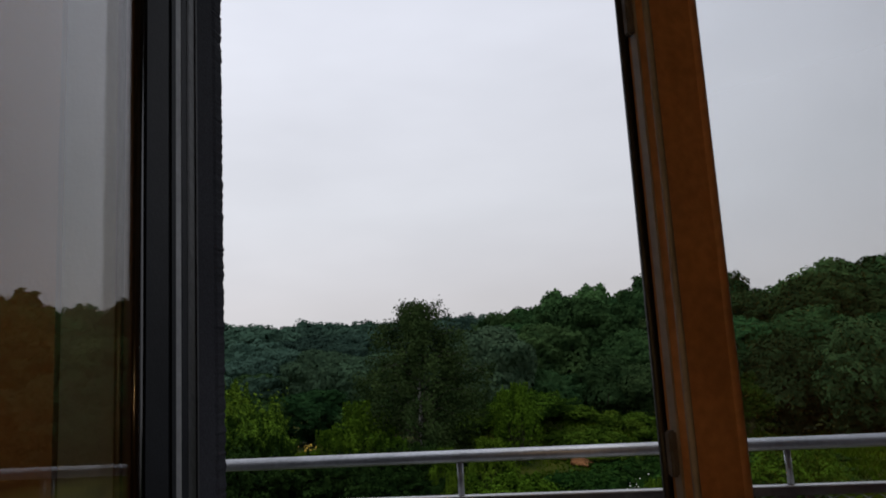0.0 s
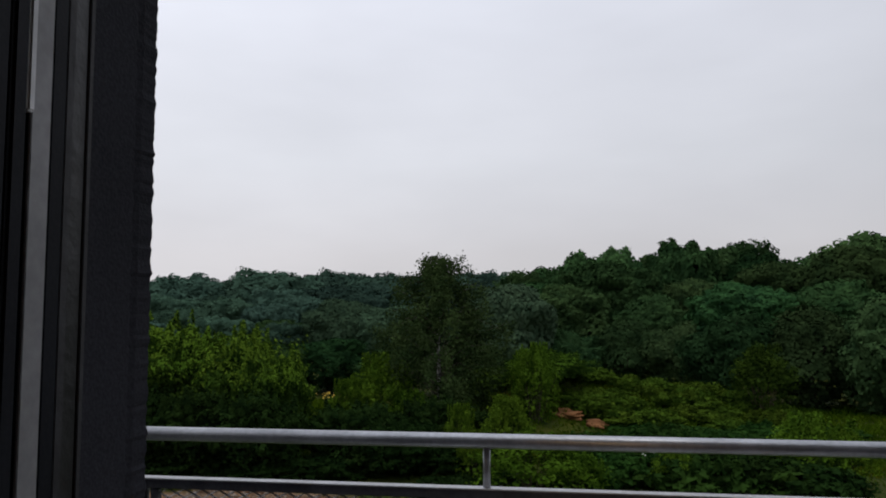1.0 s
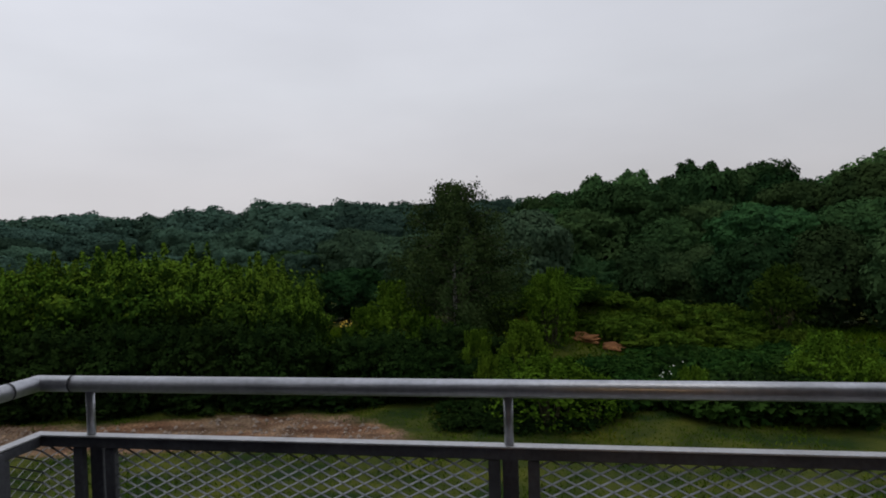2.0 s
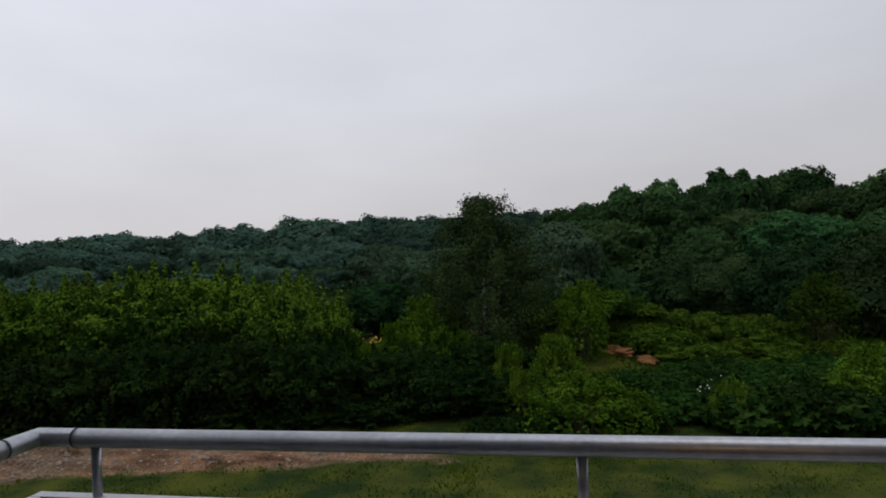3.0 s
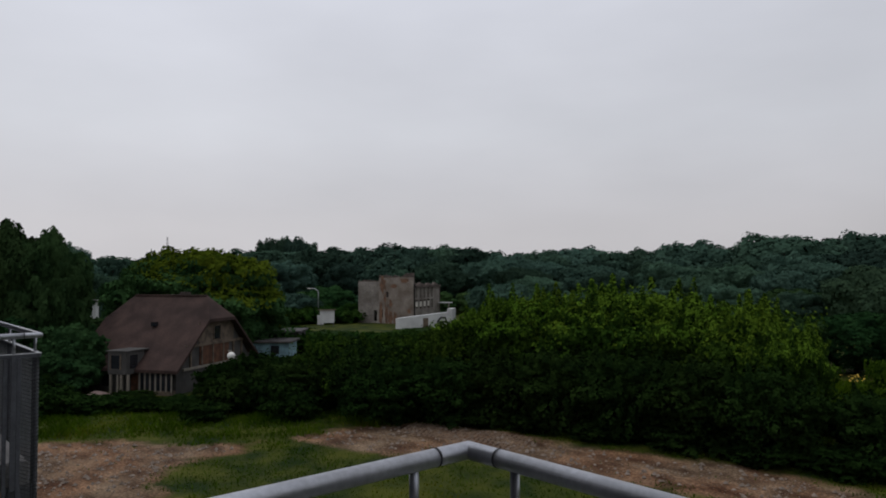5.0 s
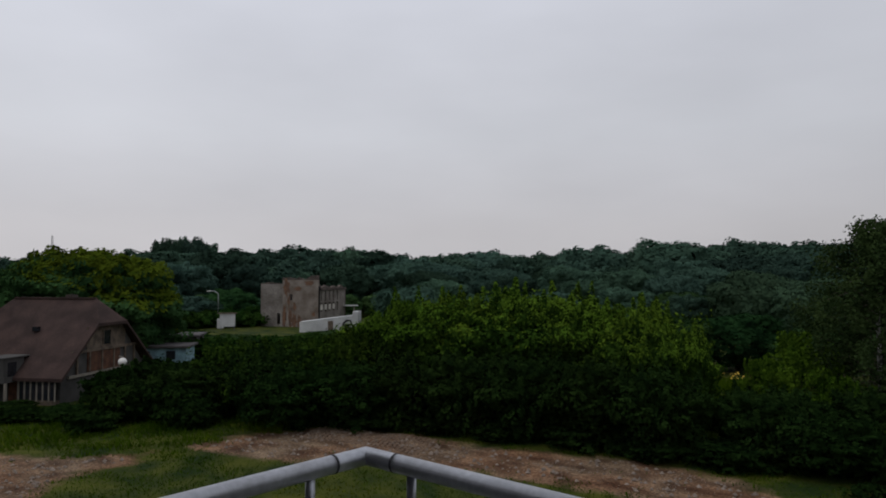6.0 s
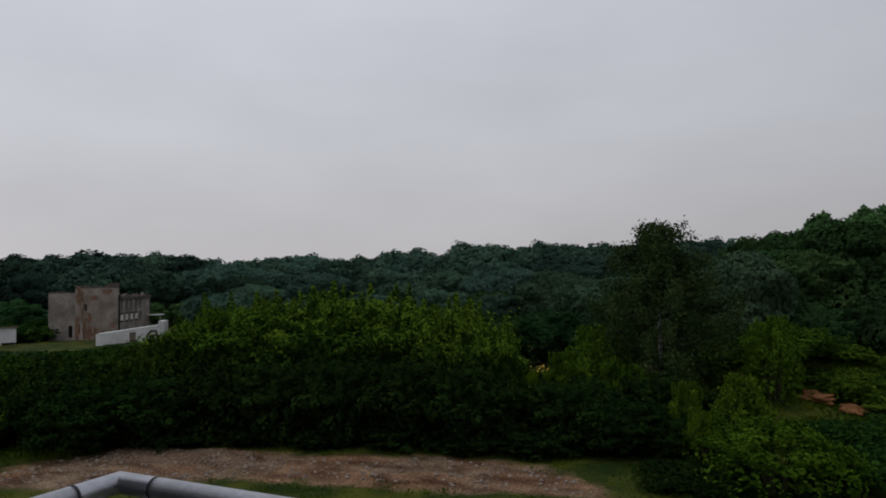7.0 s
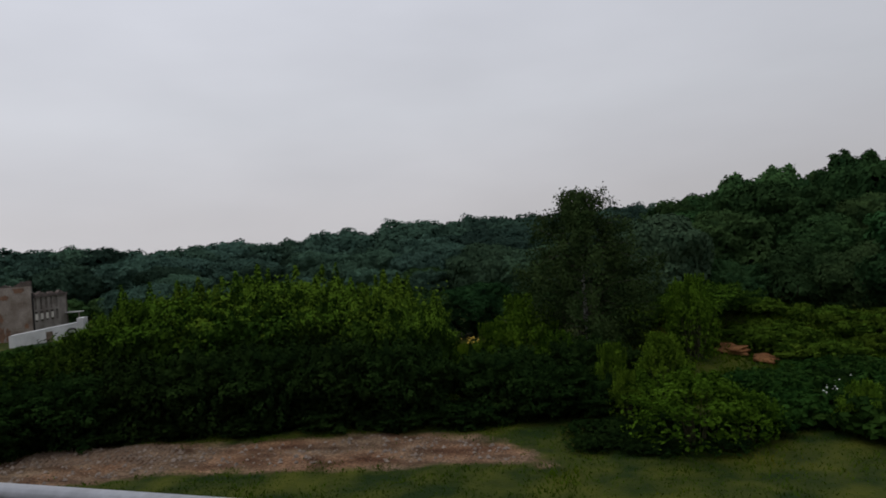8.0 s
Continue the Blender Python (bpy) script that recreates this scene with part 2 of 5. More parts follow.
M = dict(
    steel=material("galvanised_steel", (0.50, 0.51, 0.54), 0.42, 0.85, 0.14, 6, 60, 0.05),
    steel_dark=material("weathered_galvanised_steel", (0.15, 0.155, 0.175), 0.6, 0.4, 0.2, 8, 70, 0.08),
    zinc=material("bright_zinc", (0.62, 0.62, 0.63), 0.5, 0.3, 0.12, 8, 60, 0.03),
    alu=material("dull_aluminium", (0.36, 0.36, 0.37), 0.6, 0.2, 0.15, 8, 60, 0.03, 0.3),
    seam=material("dark_joint", (0.05, 0.05, 0.055), 0.7),
    mesh=material("expanded_metal", (0.30, 0.31, 0.33), 0.5, 0.8, 0.15, 8, 60, 0.0),
    plaster=material("dark_grey_plaster", (0.04, 0.041, 0.05), 0.95, 0, 0.25, 2, 220, 0.12, 0.15),
    concrete=material("concrete", (0.32, 0.31, 0.30), 0.9, 0, 0.25, 2, 50, 0.4),
    room_wall=material("ochre_wall_paint", (0.25, 0.145, 0.07), 0.9, 0, 0.08, 1.5, 120, 0.1),
    ceiling_paint=material("white_ceiling_paint", (0.75, 0.72, 0.66), 0.9, 0, 0.05, 1, 100, 0.05),
    floor_wood=material("oak_floor", (0.25, 0.14, 0.07), 0.5, 0, 0.3, 3, 30, 0.1),
    frame_dark=material("anthracite_frame_foil", (0.018, 0.020, 0.026), 0.6, 0, 0.15, 6, 200, 0.04, 0.12),
    frame_wood=material("golden_oak_frame_foil", (0.45, 0.245, 0.13), 0.55, 0, 0.2, 5, 90, 0.06, 0.3),
    frame_brown=material("dark_brown_frame_foil", (0.05, 0.028, 0.018), 0.4, 0, 0.2, 5, 90, 0.06, 0.4),
    gasket=material("grey_gasket", (0.27, 0.27, 0.28), 0.55, 0, 0.15, 8, 90, 0.05),
    gasket_black=material("black_gasket", (0.012, 0.012, 0.013), 0.5, 0, 0.1),
    gloss_black=material("polished_black_gasket", (0.012, 0.011, 0.011), 0.13, 0, 0.1, 6, 90, 0.0, 0.6),
    metal_strip=material("zinc_lock_strip", (0.42, 0.42, 0.42), 0.4, 0.5, 0.12, 10, 80, 0.02),
    glass=glass_material("window_glass"),
    lining=material("grey_blue_lining", (0.2, 0.235, 0.25), 0.8, 0, 0.1, 3, 150, 0.1),
    bark=material("grey_brown_bark", (0.10, 0.085, 0.065), 0.95, 0, 0.35, 3, 25, 0.8, 0.2),
    birch_bark=material("white_birch_bark", (0.42, 0.41, 0.38), 0.85, 0, 0.45, 3.5, 18, 0.4, 0.2, (0.07, 0.065, 0.06), 0.45),
    twig=material("green_brown_stem", (0.08, 0.075, 0.04), 0.9, 0, 0.3, 4, 30, 0.3, 0.2),
    forest_leaf=leaf_material("forest_leaf", (0.012, 0.032, 0.012), (0.044, 0.092, 0.030), None, 0.12, 0.12, 0.4, hue=(0.47, 0.525), tone=(0.5, 1.6)),
    dark_leaf=leaf_material("dark_garden_leaf", (0.010, 0.026, 0.010), (0.030, 0.062, 0.022), None, 0.1, 0.12, 0.5, hue=(0.47, 0.525), tone=(0.5, 1.6)),
    # Dark bush green, so dark that it also paints shade under the tall shrubs.
    dark_shade_leaf=leaf_material("garden_bush_shade_leaf", (0.005, 0.013, 0.004), (0.020, 0.041, 0.009), None, 0.1),
    # Paler, bluer green puts distance haze into the left woods' leaves.
    haze_leaf=leaf_material("haze_green_leaf", (0.024, 0.050, 0.036), (0.056, 0.102, 0.071), None, 0.15, 0.12, 0.4, hue=(0.47, 0.525), tone=(0.5, 1.6)),
    willow_leaf=leaf_material("willow_leaf", (0.028, 0.054, 0.031), (0.058, 0.098, 0.053), None, 0.18, 0.3),
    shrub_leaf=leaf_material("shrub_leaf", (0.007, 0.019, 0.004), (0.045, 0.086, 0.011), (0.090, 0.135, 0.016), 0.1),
    # Lighter green for fresh shoots, and for light painted onto shrub tops.
    lit_fresh_leaf=leaf_material("lit_fresh_shoot_leaf", (0.041, 0.083, 0.009), (0.113, 0.194, 0.019), (0.171, 0.270, 0.031), 0.2),
    bright_leaf=leaf_material("young_shrub_leaf", (0.024, 0.057, 0.006), (0.112, 0.202, 0.017), (0.181, 0.284, 0.029), 0.2),
    birch_leaf=leaf_material("birch_leaf", (0.015, 0.030, 0.010), (0.045, 0.071, 0.022), None, 0.16),
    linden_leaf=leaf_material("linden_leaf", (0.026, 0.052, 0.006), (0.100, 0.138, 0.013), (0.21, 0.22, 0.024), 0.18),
    weed_leaf=leaf_material("weed_leaf", (0.016, 0.037, 0.005), (0.066, 0.113, 0.012), (0.109, 0.156, 0.020), 0.15, 0.2, 0.6),
    low_leaf=leaf_material("vine_leaf", (0.008, 0.025, 0.006), (0.035, 0.078, 0.014), None, 0.14),
    grass=leaf_material("grass_blade", (0.014, 0.034, 0.002), (0.056, 0.096, 0.005), (0.160, 0.125, 0.013), 0.15, 0.2, 0.22, 0.82),
    flower=material("yellow_blossom", (0.75, 0.5, 0.06), 0.8, 0, 0.15),
    white_flower=material("white_blossom", (0.8, 0.8, 0.74), 0.8, 0, 0.1),
    ground=ground_material(),
    stone=material("pale_stone", (0.27, 0.215, 0.17), 0.95, 0, 0.3, 4, 30, 0.3),
    soil_ridge=material("dry_soil_ridge", (0.24, 0.17, 0.12), 0.95, 0, 0.25, 3, 30, 0.3, 0.2),
    orange_soil=material("orange_soil", (0.22, 0.10, 0.04), 0.95, 0, 0.3, 1.5, 20, 0.6, 0.2),
    tile_red=material("weathered_red_roof_tile", (0.060, 0.036, 0.030), 0.9, 0, 0.3, 0.8, 14, 0.3, 0.3),
    tile_dark=material("dark_roofing_felt", (0.09, 0.08, 0.08), 0.9, 0, 0.3, 1, 20, 0.3),
    # Grey lowered so that the colour carries the shade on the house bay.
    shaded_render_grey=material("grey_shaded_house_plaster", (0.078, 0.074, 0.068), 0.95, 0, 0.25, 1, 20, 0.3),
    timber=material("weathered_timber", (0.16, 0.12, 0.085), 0.9, 0, 0.35, 2, 25, 0.4),
    timber_white=material("dirty_cream_timber", (0.26, 0.23, 0.185), 0.7, 0, 0.15, 3, 30, 0.1),
    brick_orange=material("orange_brick", (0.13, 0.055, 0.028), 0.9, 0, 0.35, 2, 14, 0.4),
    house_glass=material("dark_window_pane", (0.02, 0.022, 0.026), 0.08, 0, 0.1, 2, 20, 0.0),
    ruin=material("crumbling_plaster_over_brick", (0.29, 0.265, 0.235), 0.95, 0, 0.35, 0.4, 7, 0.5, 0.2, (0.13, 0.105, 0.088), 0.7),
    ruin_warm=material("stained_pinkish_plaster", (0.29, 0.255, 0.22), 0.95, 0, 0.4, 0.5, 7, 0.5, 0.2, (0.14, 0.10, 0.075), 0.7),
    ruin_brick=material("bare_orange_brick", (0.21, 0.115, 0.072), 0.95, 0, 0.4, 0.9, 10, 0.5, 0.2, (0.13, 0.085, 0.062), 0.6),
    ruin_dark=material("sooty_brick", (0.11, 0.084, 0.07), 0.95, 0, 0.35, 0.8, 10, 0.4),
    # Near-black that paints the darkness inside the ruin; the downpipe shares it.
    hollow=material("unlit_room", (0.015, 0.014, 0.013), 0.95),
    white_wall=material("chalky_white_wall", (0.62, 0.62, 0.61), 0.9, 0, 0.14, 0.6, 8, 0.2),
    pale_sill=material("pale_boarding", (0.7, 0.66, 0.58), 0.9, 0, 0.2, 2, 20, 0.1),
    blue_wall=material("faded_blue_boards", (0.22, 0.36, 0.42), 0.85, 0, 0.25, 2, 20, 0.2),
    lamp_white=material("white_lamp_globe", (0.85, 0.82, 0.76), 0.4, 0, 0.05),
    tarp=material("faded_pink_tarpaulin", (0.2, 0.13, 0.115), 0.8, 0, 0.2, 2, 20, 0.2),
    tower=material("far_grey_panel", (0.45, 0.46, 0.48), 0.9, 0, 0.1, 0.05, 1, 0),
)


# ---------------------------------------------------------------- building blocks
def mesh_of(bm, name, material_=None, smooth=False):
    me = bpy.data.meshes.new(name)
    bm.to_mesh(me)
    bm.free()
    if material_:
        me.materials.append(material_)
    if smooth:
        me.shade_smooth()
    return me


def part(name, bm, material_, parent, label="", smooth=False):
    me = bm if isinstance(bm, bpy.types.Mesh) else mesh_of(bm, name, material_, smooth)
    ob = new(name, me)
    if parent is not None:
        ob.parent = parent
    if label:
        ob["label"] = label
    return ob


def thing(name, label, category, group="", kind="", at=(0, 0, 0), turn=0):
    ob = new(name)
    ob.matrix_basis = pose(*at, 0, 0, turn)
    return tagged(ob, label, category, group, kind)


def box(bm, x0, x1, y0, y1, z0, z1, bevel=0.0):
    vs = [bm.verts.new((x, y, z)) for z in (z0, z1) for y in (y0, y1) for x in (x0, x1)]
    fs = [bm.faces.new([vs[i] for i in f]) for f in ((0, 2, 3, 1), (4, 5, 7, 6), (0, 1, 5, 4), (2, 6, 7, 3), (0, 4, 6, 2), (1, 3, 7, 5))]
    if bevel:
        es = list({e for f in fs for e in f.edges})
        bmesh.ops.bevel(bm, geom=es, offset=bevel, segments=2, affect="EDGES")
    return bm


def boxed(*dims, bevel=0.0):
    return box(bmesh.new(), *dims, bevel=bevel)


def tube(bm, points, radii, n=10, caps=True):
    """A tapering tube along a line of points."""
    rings = []
    up = Vector((0.13, 0.21, 0.97)).normalized()
    for i, p in enumerate(points):
        a = Vector(points[max(i - 1, 0)])
        b = Vector(points[min(i + 1, len(points) - 1)])
        d = (b - a).normalized()
        u = d.cross(up)
        if u.length < 0.05:
            u = d.cross(Vector((1, 0, 0)))
        u.normalize()
        v = d.cross(u)
        rings.append([bm.verts.new(Vector(p) + radii[i] * (math.cos(k * math.tau / n) * u + math.sin(k * math.tau / n) * v)) for k in range(n)])
    for r0, r1 in zip(rings, rings[1:]):
        for k in range(n):
            bm.faces.new((r0[k], r0[(k + 1) % n], r1[(k + 1) % n], r1[k]))
    if caps:
        bm.faces.new(rings[0][::-1])
        bm.faces.new(rings[-1])
    return bm


def fast_mesh(name, verts, size, material_):
    """A mesh of loose faces with `size` corners each."""
    n = len(verts) // size
    me = bpy.data.meshes.new(name)
    me.vertices.add(len(verts))
    me.vertices.foreach_set("co", np.asarray(verts, np.float32).ravel())
    me.loops.add(n * size)
    me.loops.foreach_set("vertex_index", np.arange(n * size, dtype=np.int32))
    me.polygons.add(n)
    me.polygons.foreach_set("loop_start", np.arange(0, n * size, size, dtype=np.int32))
    me.update(calc_edges=True)
    me.materials.append(material_)
    return me


def unit(a):
    return a / np.maximum(np.linalg.norm(a, axis=1, keepdims=True), 1e-9)


def leaves(name, P, N, S, material_, rng, wide=0.55, small=False):
    """Folded, pointed leaves at P, facing N, S long; small: plain three-cornered ones."""
    n = len(P)
    t = unit(np.cross(N, rng.normal(size=(n, 3))))
    b = np.cross(N, t)
    S = S[:, None]
    if small:
        V = np.stack([P - t * S * 0.5 - b * S * wide * 0.5, P - t * S * 0.4 + b * S * wide * 0.5, P + t * S * 0.6], 1)
        return fast_mesh(name, V.reshape(-1, 3), 3, material_)
    V = np.stack([P - t * S * 0.5, P + b * S * wide * 0.5 + N * S * 0.12, P + t * S * 0.5, P - b * S * wide * 0.5 + N * S * 0.12], 1)
    return fast_mesh(name, V.reshape(-1, 3), 4, material_)


# ---------------------------------------------------------------- plants
def crown_leaves(rng, radius, low, high, count, leaf, lumps=2.4, rough=0.3, tilt=0.22, boss=0.62, spare=0.22, core=2.4):
    """Leaves on an uneven crown that swells in rounded bosses with creases between them; gives places, facings and sizes."""
    mid, half = (low + high) / 2, (high - low) / 2
    s1, s2, s3 = (Vector(rng.uniform(-50, 50, 3)) for _ in range(3))

    def swell(D):
        return np.array([1 + rough * noise.noise(d * 1.2 + s1) + boss * (abs(noise.noise(d * lumps + s2)) - 0.22) + 0.2 * (abs(noise.noise(d * lumps * 2.6 + s3)) - 0.2)
                         for d in map(Vector, D)])[:, None]

    axes = np.array((radius, radius, half))
    D = unit(rng.normal(size=(count, 3)) + (0, 0, 0.35))
    t1 = unit(np.cross(D, (0.31, 0.52, 0.79)))
    t2 = np.cross(D, t1)
    eps = 0.05
    D1, D2 = unit(D + eps * t1), unit(D + eps * t2)
    A, B, E = (np.sign(d) * np.abs(d) ** 0.93 * swell(d) * axes for d in (D, D1, D2))
    face = unit(np.cross(B - A, E - A))
    face *= np.sign((face * D).sum(1, keepdims=True))
    P = A * (1.02 - 0.14 * rng.uniform(0, 1, (count, 1)) ** 2) + rng.normal(scale=leaf * 0.16, size=A.shape)
    N = unit(face + rng.normal(size=face.shape) * tilt + (0, 0, 0.15))
    S = leaf * rng.uniform(0.7, 1.3, count)
    k = int(count * spare)
    P = np.concatenate([P, A[:k] * rng.uniform(0.84, 0.93, (k, 1))])
    N = np.concatenate([N, unit(face[:k] + rng.normal(size=(k, 3)) * 0.12 + (0, 0, 0.1))])
    S = np.concatenate([S, leaf * core * rng.uniform(0.85, 1.15, k)])
    P[:, 2] += mid
    top = P[:, 2].max()
    P[:, 2] = low + (P[:, 2] - low) * (high - low) / (top - low)
    P[:, 2] = np.maximum(P[:, 2], 0.08)
    return P, N, S


def Dice(seed):
    return np.random.Generator(np.random.PCG64(seed))


def trunk_and_limbs(rng, height, girth, clumps, count):
    bm = bmesh.new()
    bend = rng.normal(scale=0.03 * height, size=(4, 2))
    pts = [(0, 0, -0.3)] + [(*bend[k], height * f) for k, f in enumerate((0.25, 0.5, 0.72, 0.9))]
    tube(bm, pts, [girth * 1.25, girth, girth * 0.8, girth * 0.5, girth * 0.15], 8)
    for k in rng.choice(len(clumps), size=min(count, len(clumps)), replace=False):
        c = Vector(clumps[k])
        z = max(height * 0.2, min(c.z - 0.2 * height, height * 0.7))
        a = Vector((bend[1][0] * 0.7, bend[1][1] * 0.7, z))
        m = a.lerp(c, 0.5) + Vector((0, 0, 0.05 * height))
        tube(bm, [a, m, c], [girth * 0.42, girth * 0.26, girth * 0.07], 5, False)
    return bm


def tree_maker(seed, radius, height, low, count, leaf, leaf_mat, bark_mat, name, label, group, girth=0.22, limbs=9, lumps=2.4):
    def make():
        rng = Dice(seed)
        P, N, S = crown_leaves(rng, radius, low, height, count, leaf, lumps, 0.16, 0.2, 0.5)
        t = thing(name, label, "tree", group)
        part("trunk", trunk_and_limbs(rng, height, girth, P[:60] * (0.75, 0.75, 0.9), limbs), bark_mat, t, smooth=True)
        part("crown", leaves("crown", P, N, S, leaf_mat, rng, 0.85, True), None, t)
        return t
    return make


def shrub_maker(seed, radius, height, stems, per, leaf, leaf_mat, name, label, group, upright=0.5, spires=0.25, small=True, fresh=None):
    """Many arching stems from one foot, each ending in a leafy spray; some shoots stand above the rest as pointed spindles."""
    def make():
        rng = Dice(seed)
        bm = bmesh.new()
        P, N, S, T = [], [], [], []
        mid_z, half = 0.48 * height, 0.44 * height
        shift = Vector(rng.uniform(-40, 40, 3))
        for k in range(stems):
            u = unit(rng.normal(size=(1, 3)) + (0, 0, 0.6))[0]
            if u[2] < -0.05:
                u[2] = -u[2]
            wob = (1 + 0.6 * noise.noise(Vector(u) * 1.9 + shift)) * rng.uniform(0.72, 1.0)
            end = Vector((u[0] * radius * wob, u[1] * radius * wob, mid_z + u[2] * half * wob))
            shoot = u[2] > 0.4 and rng.uniform() < spires
            n = per if shoot or upright > 0.7 else per // 3
            if shoot:
                end.z = min(height * rng.uniform(0.96, 1.1), end.z + height * rng.uniform(0.06, 0.26))
            if upright > 0.7:
                end.x, end.y, end.z = end.x * 0.85, end.y * 0.85, min(height * 1.04, end.z * 1.12)
            end.z = max(end.z, 0.12 * height)
            tuck = 0.66 + 0.34 * min(1.0, end.z / (0.6 * height))
            end.x, end.y = end.x * tuck, end.y * tuck
            foot = Vector((u[0] * radius * 0.2, u[1] * radius * 0.2, -0.1))
            mid = foot.lerp(end, 0.5) + Vector((0, 0, (0.05 + 0.2 * upright) * height * 0.5))
            if k % 3 == 0:
                tube(bm, [foot, mid, end], [0.022 * height / 3, 0.014 * height / 3, 0.004], 4, False)
            along = np.array((end - mid).normalized())
            w = unit(rng.normal(size=(n, 3)) + (0, 0, 0.35))
            if shoot:
                f = rng.uniform(0, 1, n) ** 0.8
                reach = height * rng.uniform(0.16, 0.28)
                thick = radius * 0.075 * (0.15 + 1.3 * f)
                q = np.array(end) - (0.75 * np.array((0, 0, 1.0)) + 0.25 * along) * (reach * f)[:, None] + w * thick[:, None]
            else:
                a = radius * rng.uniform(0.13, 0.24)
                q = np.array(end) - along * a * 0.5 + w * (a * rng.uniform(0.72, 1.05, n))[:, None] * (1, 1, 0.62)
                q += along * (a * 0.7 * rng.uniform(-1, 1, n))[:, None]
            P.append(q)
            N.append(unit(w * 0.85 + u * 0.3 + rng.normal(size=(n, 3)) * 0.32 + (0, 0, 0.5)))
            S.append(leaf * rng.uniform(0.6, 1.3, n))
            # T marks high, upward-facing leaves: fresh growth whose colour also paints lit tops
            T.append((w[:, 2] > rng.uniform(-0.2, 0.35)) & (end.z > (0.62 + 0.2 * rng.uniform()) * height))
        k = int(stems * per * (0.15 if upright > 0.7 else 0.62))
        q, v, a = crown_leaves(rng, radius * 0.92, 0.04 * height, height * (0.8 if upright > 0.7 else 0.93), k, leaf * 1.1, 2.5, 0.3, 0.28, 0.8, 0.3, 1.5)
        P.append(q)
        N.append(v)
        S.append(a)
        # on the body too, upper leaves that face the sky get the lit colour
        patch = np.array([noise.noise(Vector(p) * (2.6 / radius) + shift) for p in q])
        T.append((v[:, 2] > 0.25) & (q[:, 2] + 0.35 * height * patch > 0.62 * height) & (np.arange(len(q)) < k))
        P, N, S = np.concatenate(P), np.concatenate(N), np.concatenate(S)
        P[:, 2] = np.maximum(P[:, 2], 0.05)
        T = np.concatenate(T)
        t = thing(name, label, "shrub", group)
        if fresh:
            part("fresh_growth", leaves("fresh_growth", P[T], N[T], S[T], fresh, rng, 0.7, small), None, t, "lighter leaves on shoot tips and upward faces, fresh growth and painted light")
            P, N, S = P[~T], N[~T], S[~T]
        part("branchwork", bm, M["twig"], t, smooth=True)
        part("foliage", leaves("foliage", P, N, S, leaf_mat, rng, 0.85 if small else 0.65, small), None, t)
        return t
    return make


def birch_maker(height, radius):
    """Slender leader, rising limbs and hanging twigs of small leaves."""
    rng = Dice(77)
    bm = bmesh.new()
    t = thing("birch_tree", "slender birch with white trunk and airy drooping crown among shrubs", "tree")
    lean = [(0, 0, -0.2), (0.06, 0.02, height * 0.25), (-0.02, 0, height * 0.5), (0.1, 0.02, height * 0.75), (0.18, 0, height * 0.97)]
    tube(bm, lean, [0.17, 0.14, 0.10, 0.055, 0.01], 9)
    limb = bmesh.new()
    P, N = [], []
    for k in range(120):
        f = 0.16 + 0.82 * k / 120
        a = k * 2.4 + rng.uniform(-0.4, 0.4)
        shape = 0.7 + 0.3 * f / 0.35 if f < 0.35 else 1.0 - 0.86 * ((f - 0.35) / 0.65) ** 1.6
        reach = radius * shape * rng.uniform(0.62, 1.1)
        s = Vector((0.05, 0, height * f))
        d = Vector((math.cos(a), math.sin(a), 0))
        m = s + d * reach * 0.55 + Vector((0, 0, reach * 0.34))
        e = s + d * reach + Vector((0, 0, reach * rng.uniform(0.1, 0.55)))
        e.z = min(e.z, height * rng.uniform(0.93, 1.02))
        tube(limb, [s, m, e], [0.035 * (1.15 - f), 0.018, 0.005], 4, False)
        n = int(80 + 290 * reach / radius)
        g = 0.25 + 0.82 * rng.uniform(0, 1, n) ** 0.55
        q = ((1 - g) ** 2)[:, None] * np.array(s) + (2 * g * (1 - g))[:, None] * np.array(m) + (g ** 2)[:, None] * np.array(e)
        hang = rng.exponential(0.45, n) * (0.35 + g)
        q[:, 2] -= np.minimum(hang, 1.7) * min(1, 0.2 + reach / radius)
        q += rng.normal(scale=0.2, size=(n, 3))
        P.append(q)
        N.append(unit(rng.normal(size=(n, 3)) * 0.45 + np.array(d) * 0.55 + (0, 0, 0.45)))
    P, N = np.concatenate(P), np.concatenate(N)
    part("trunk", bm, M["birch_bark"], t, "white birch bark with dark scars", smooth=True)
    part("branchwork", limb, M["bark"], t, smooth=True)
    part("crown", leaves("crown", P, N, 0.17 * rng.uniform(0.6, 1.3, len(P)), M["birch_leaf"], rng, 0.75), None, t)
    return t


def plant(makers, places):
    """Set out plants: each place is (which, x, y, width scale, height scale, turn)."""
    for w, make in enumerate(makers):
        mine = [p for p in places if p[0] == w]
        if not mine:
            continue
        proto = make()
        poses = []
        for _, x, y, sw, sh, turn in mine:
            poses.append(Matrix.Translation((x, y, ground_height(x, y))) @ pose(0, 0, 0, 0, 0, turn) @ Matrix.Diagonal((sw, sw, sh, 1)))
        for m in poses[1:]:
            copy_thing(proto, m)
        proto.matrix_basis = poses[0]


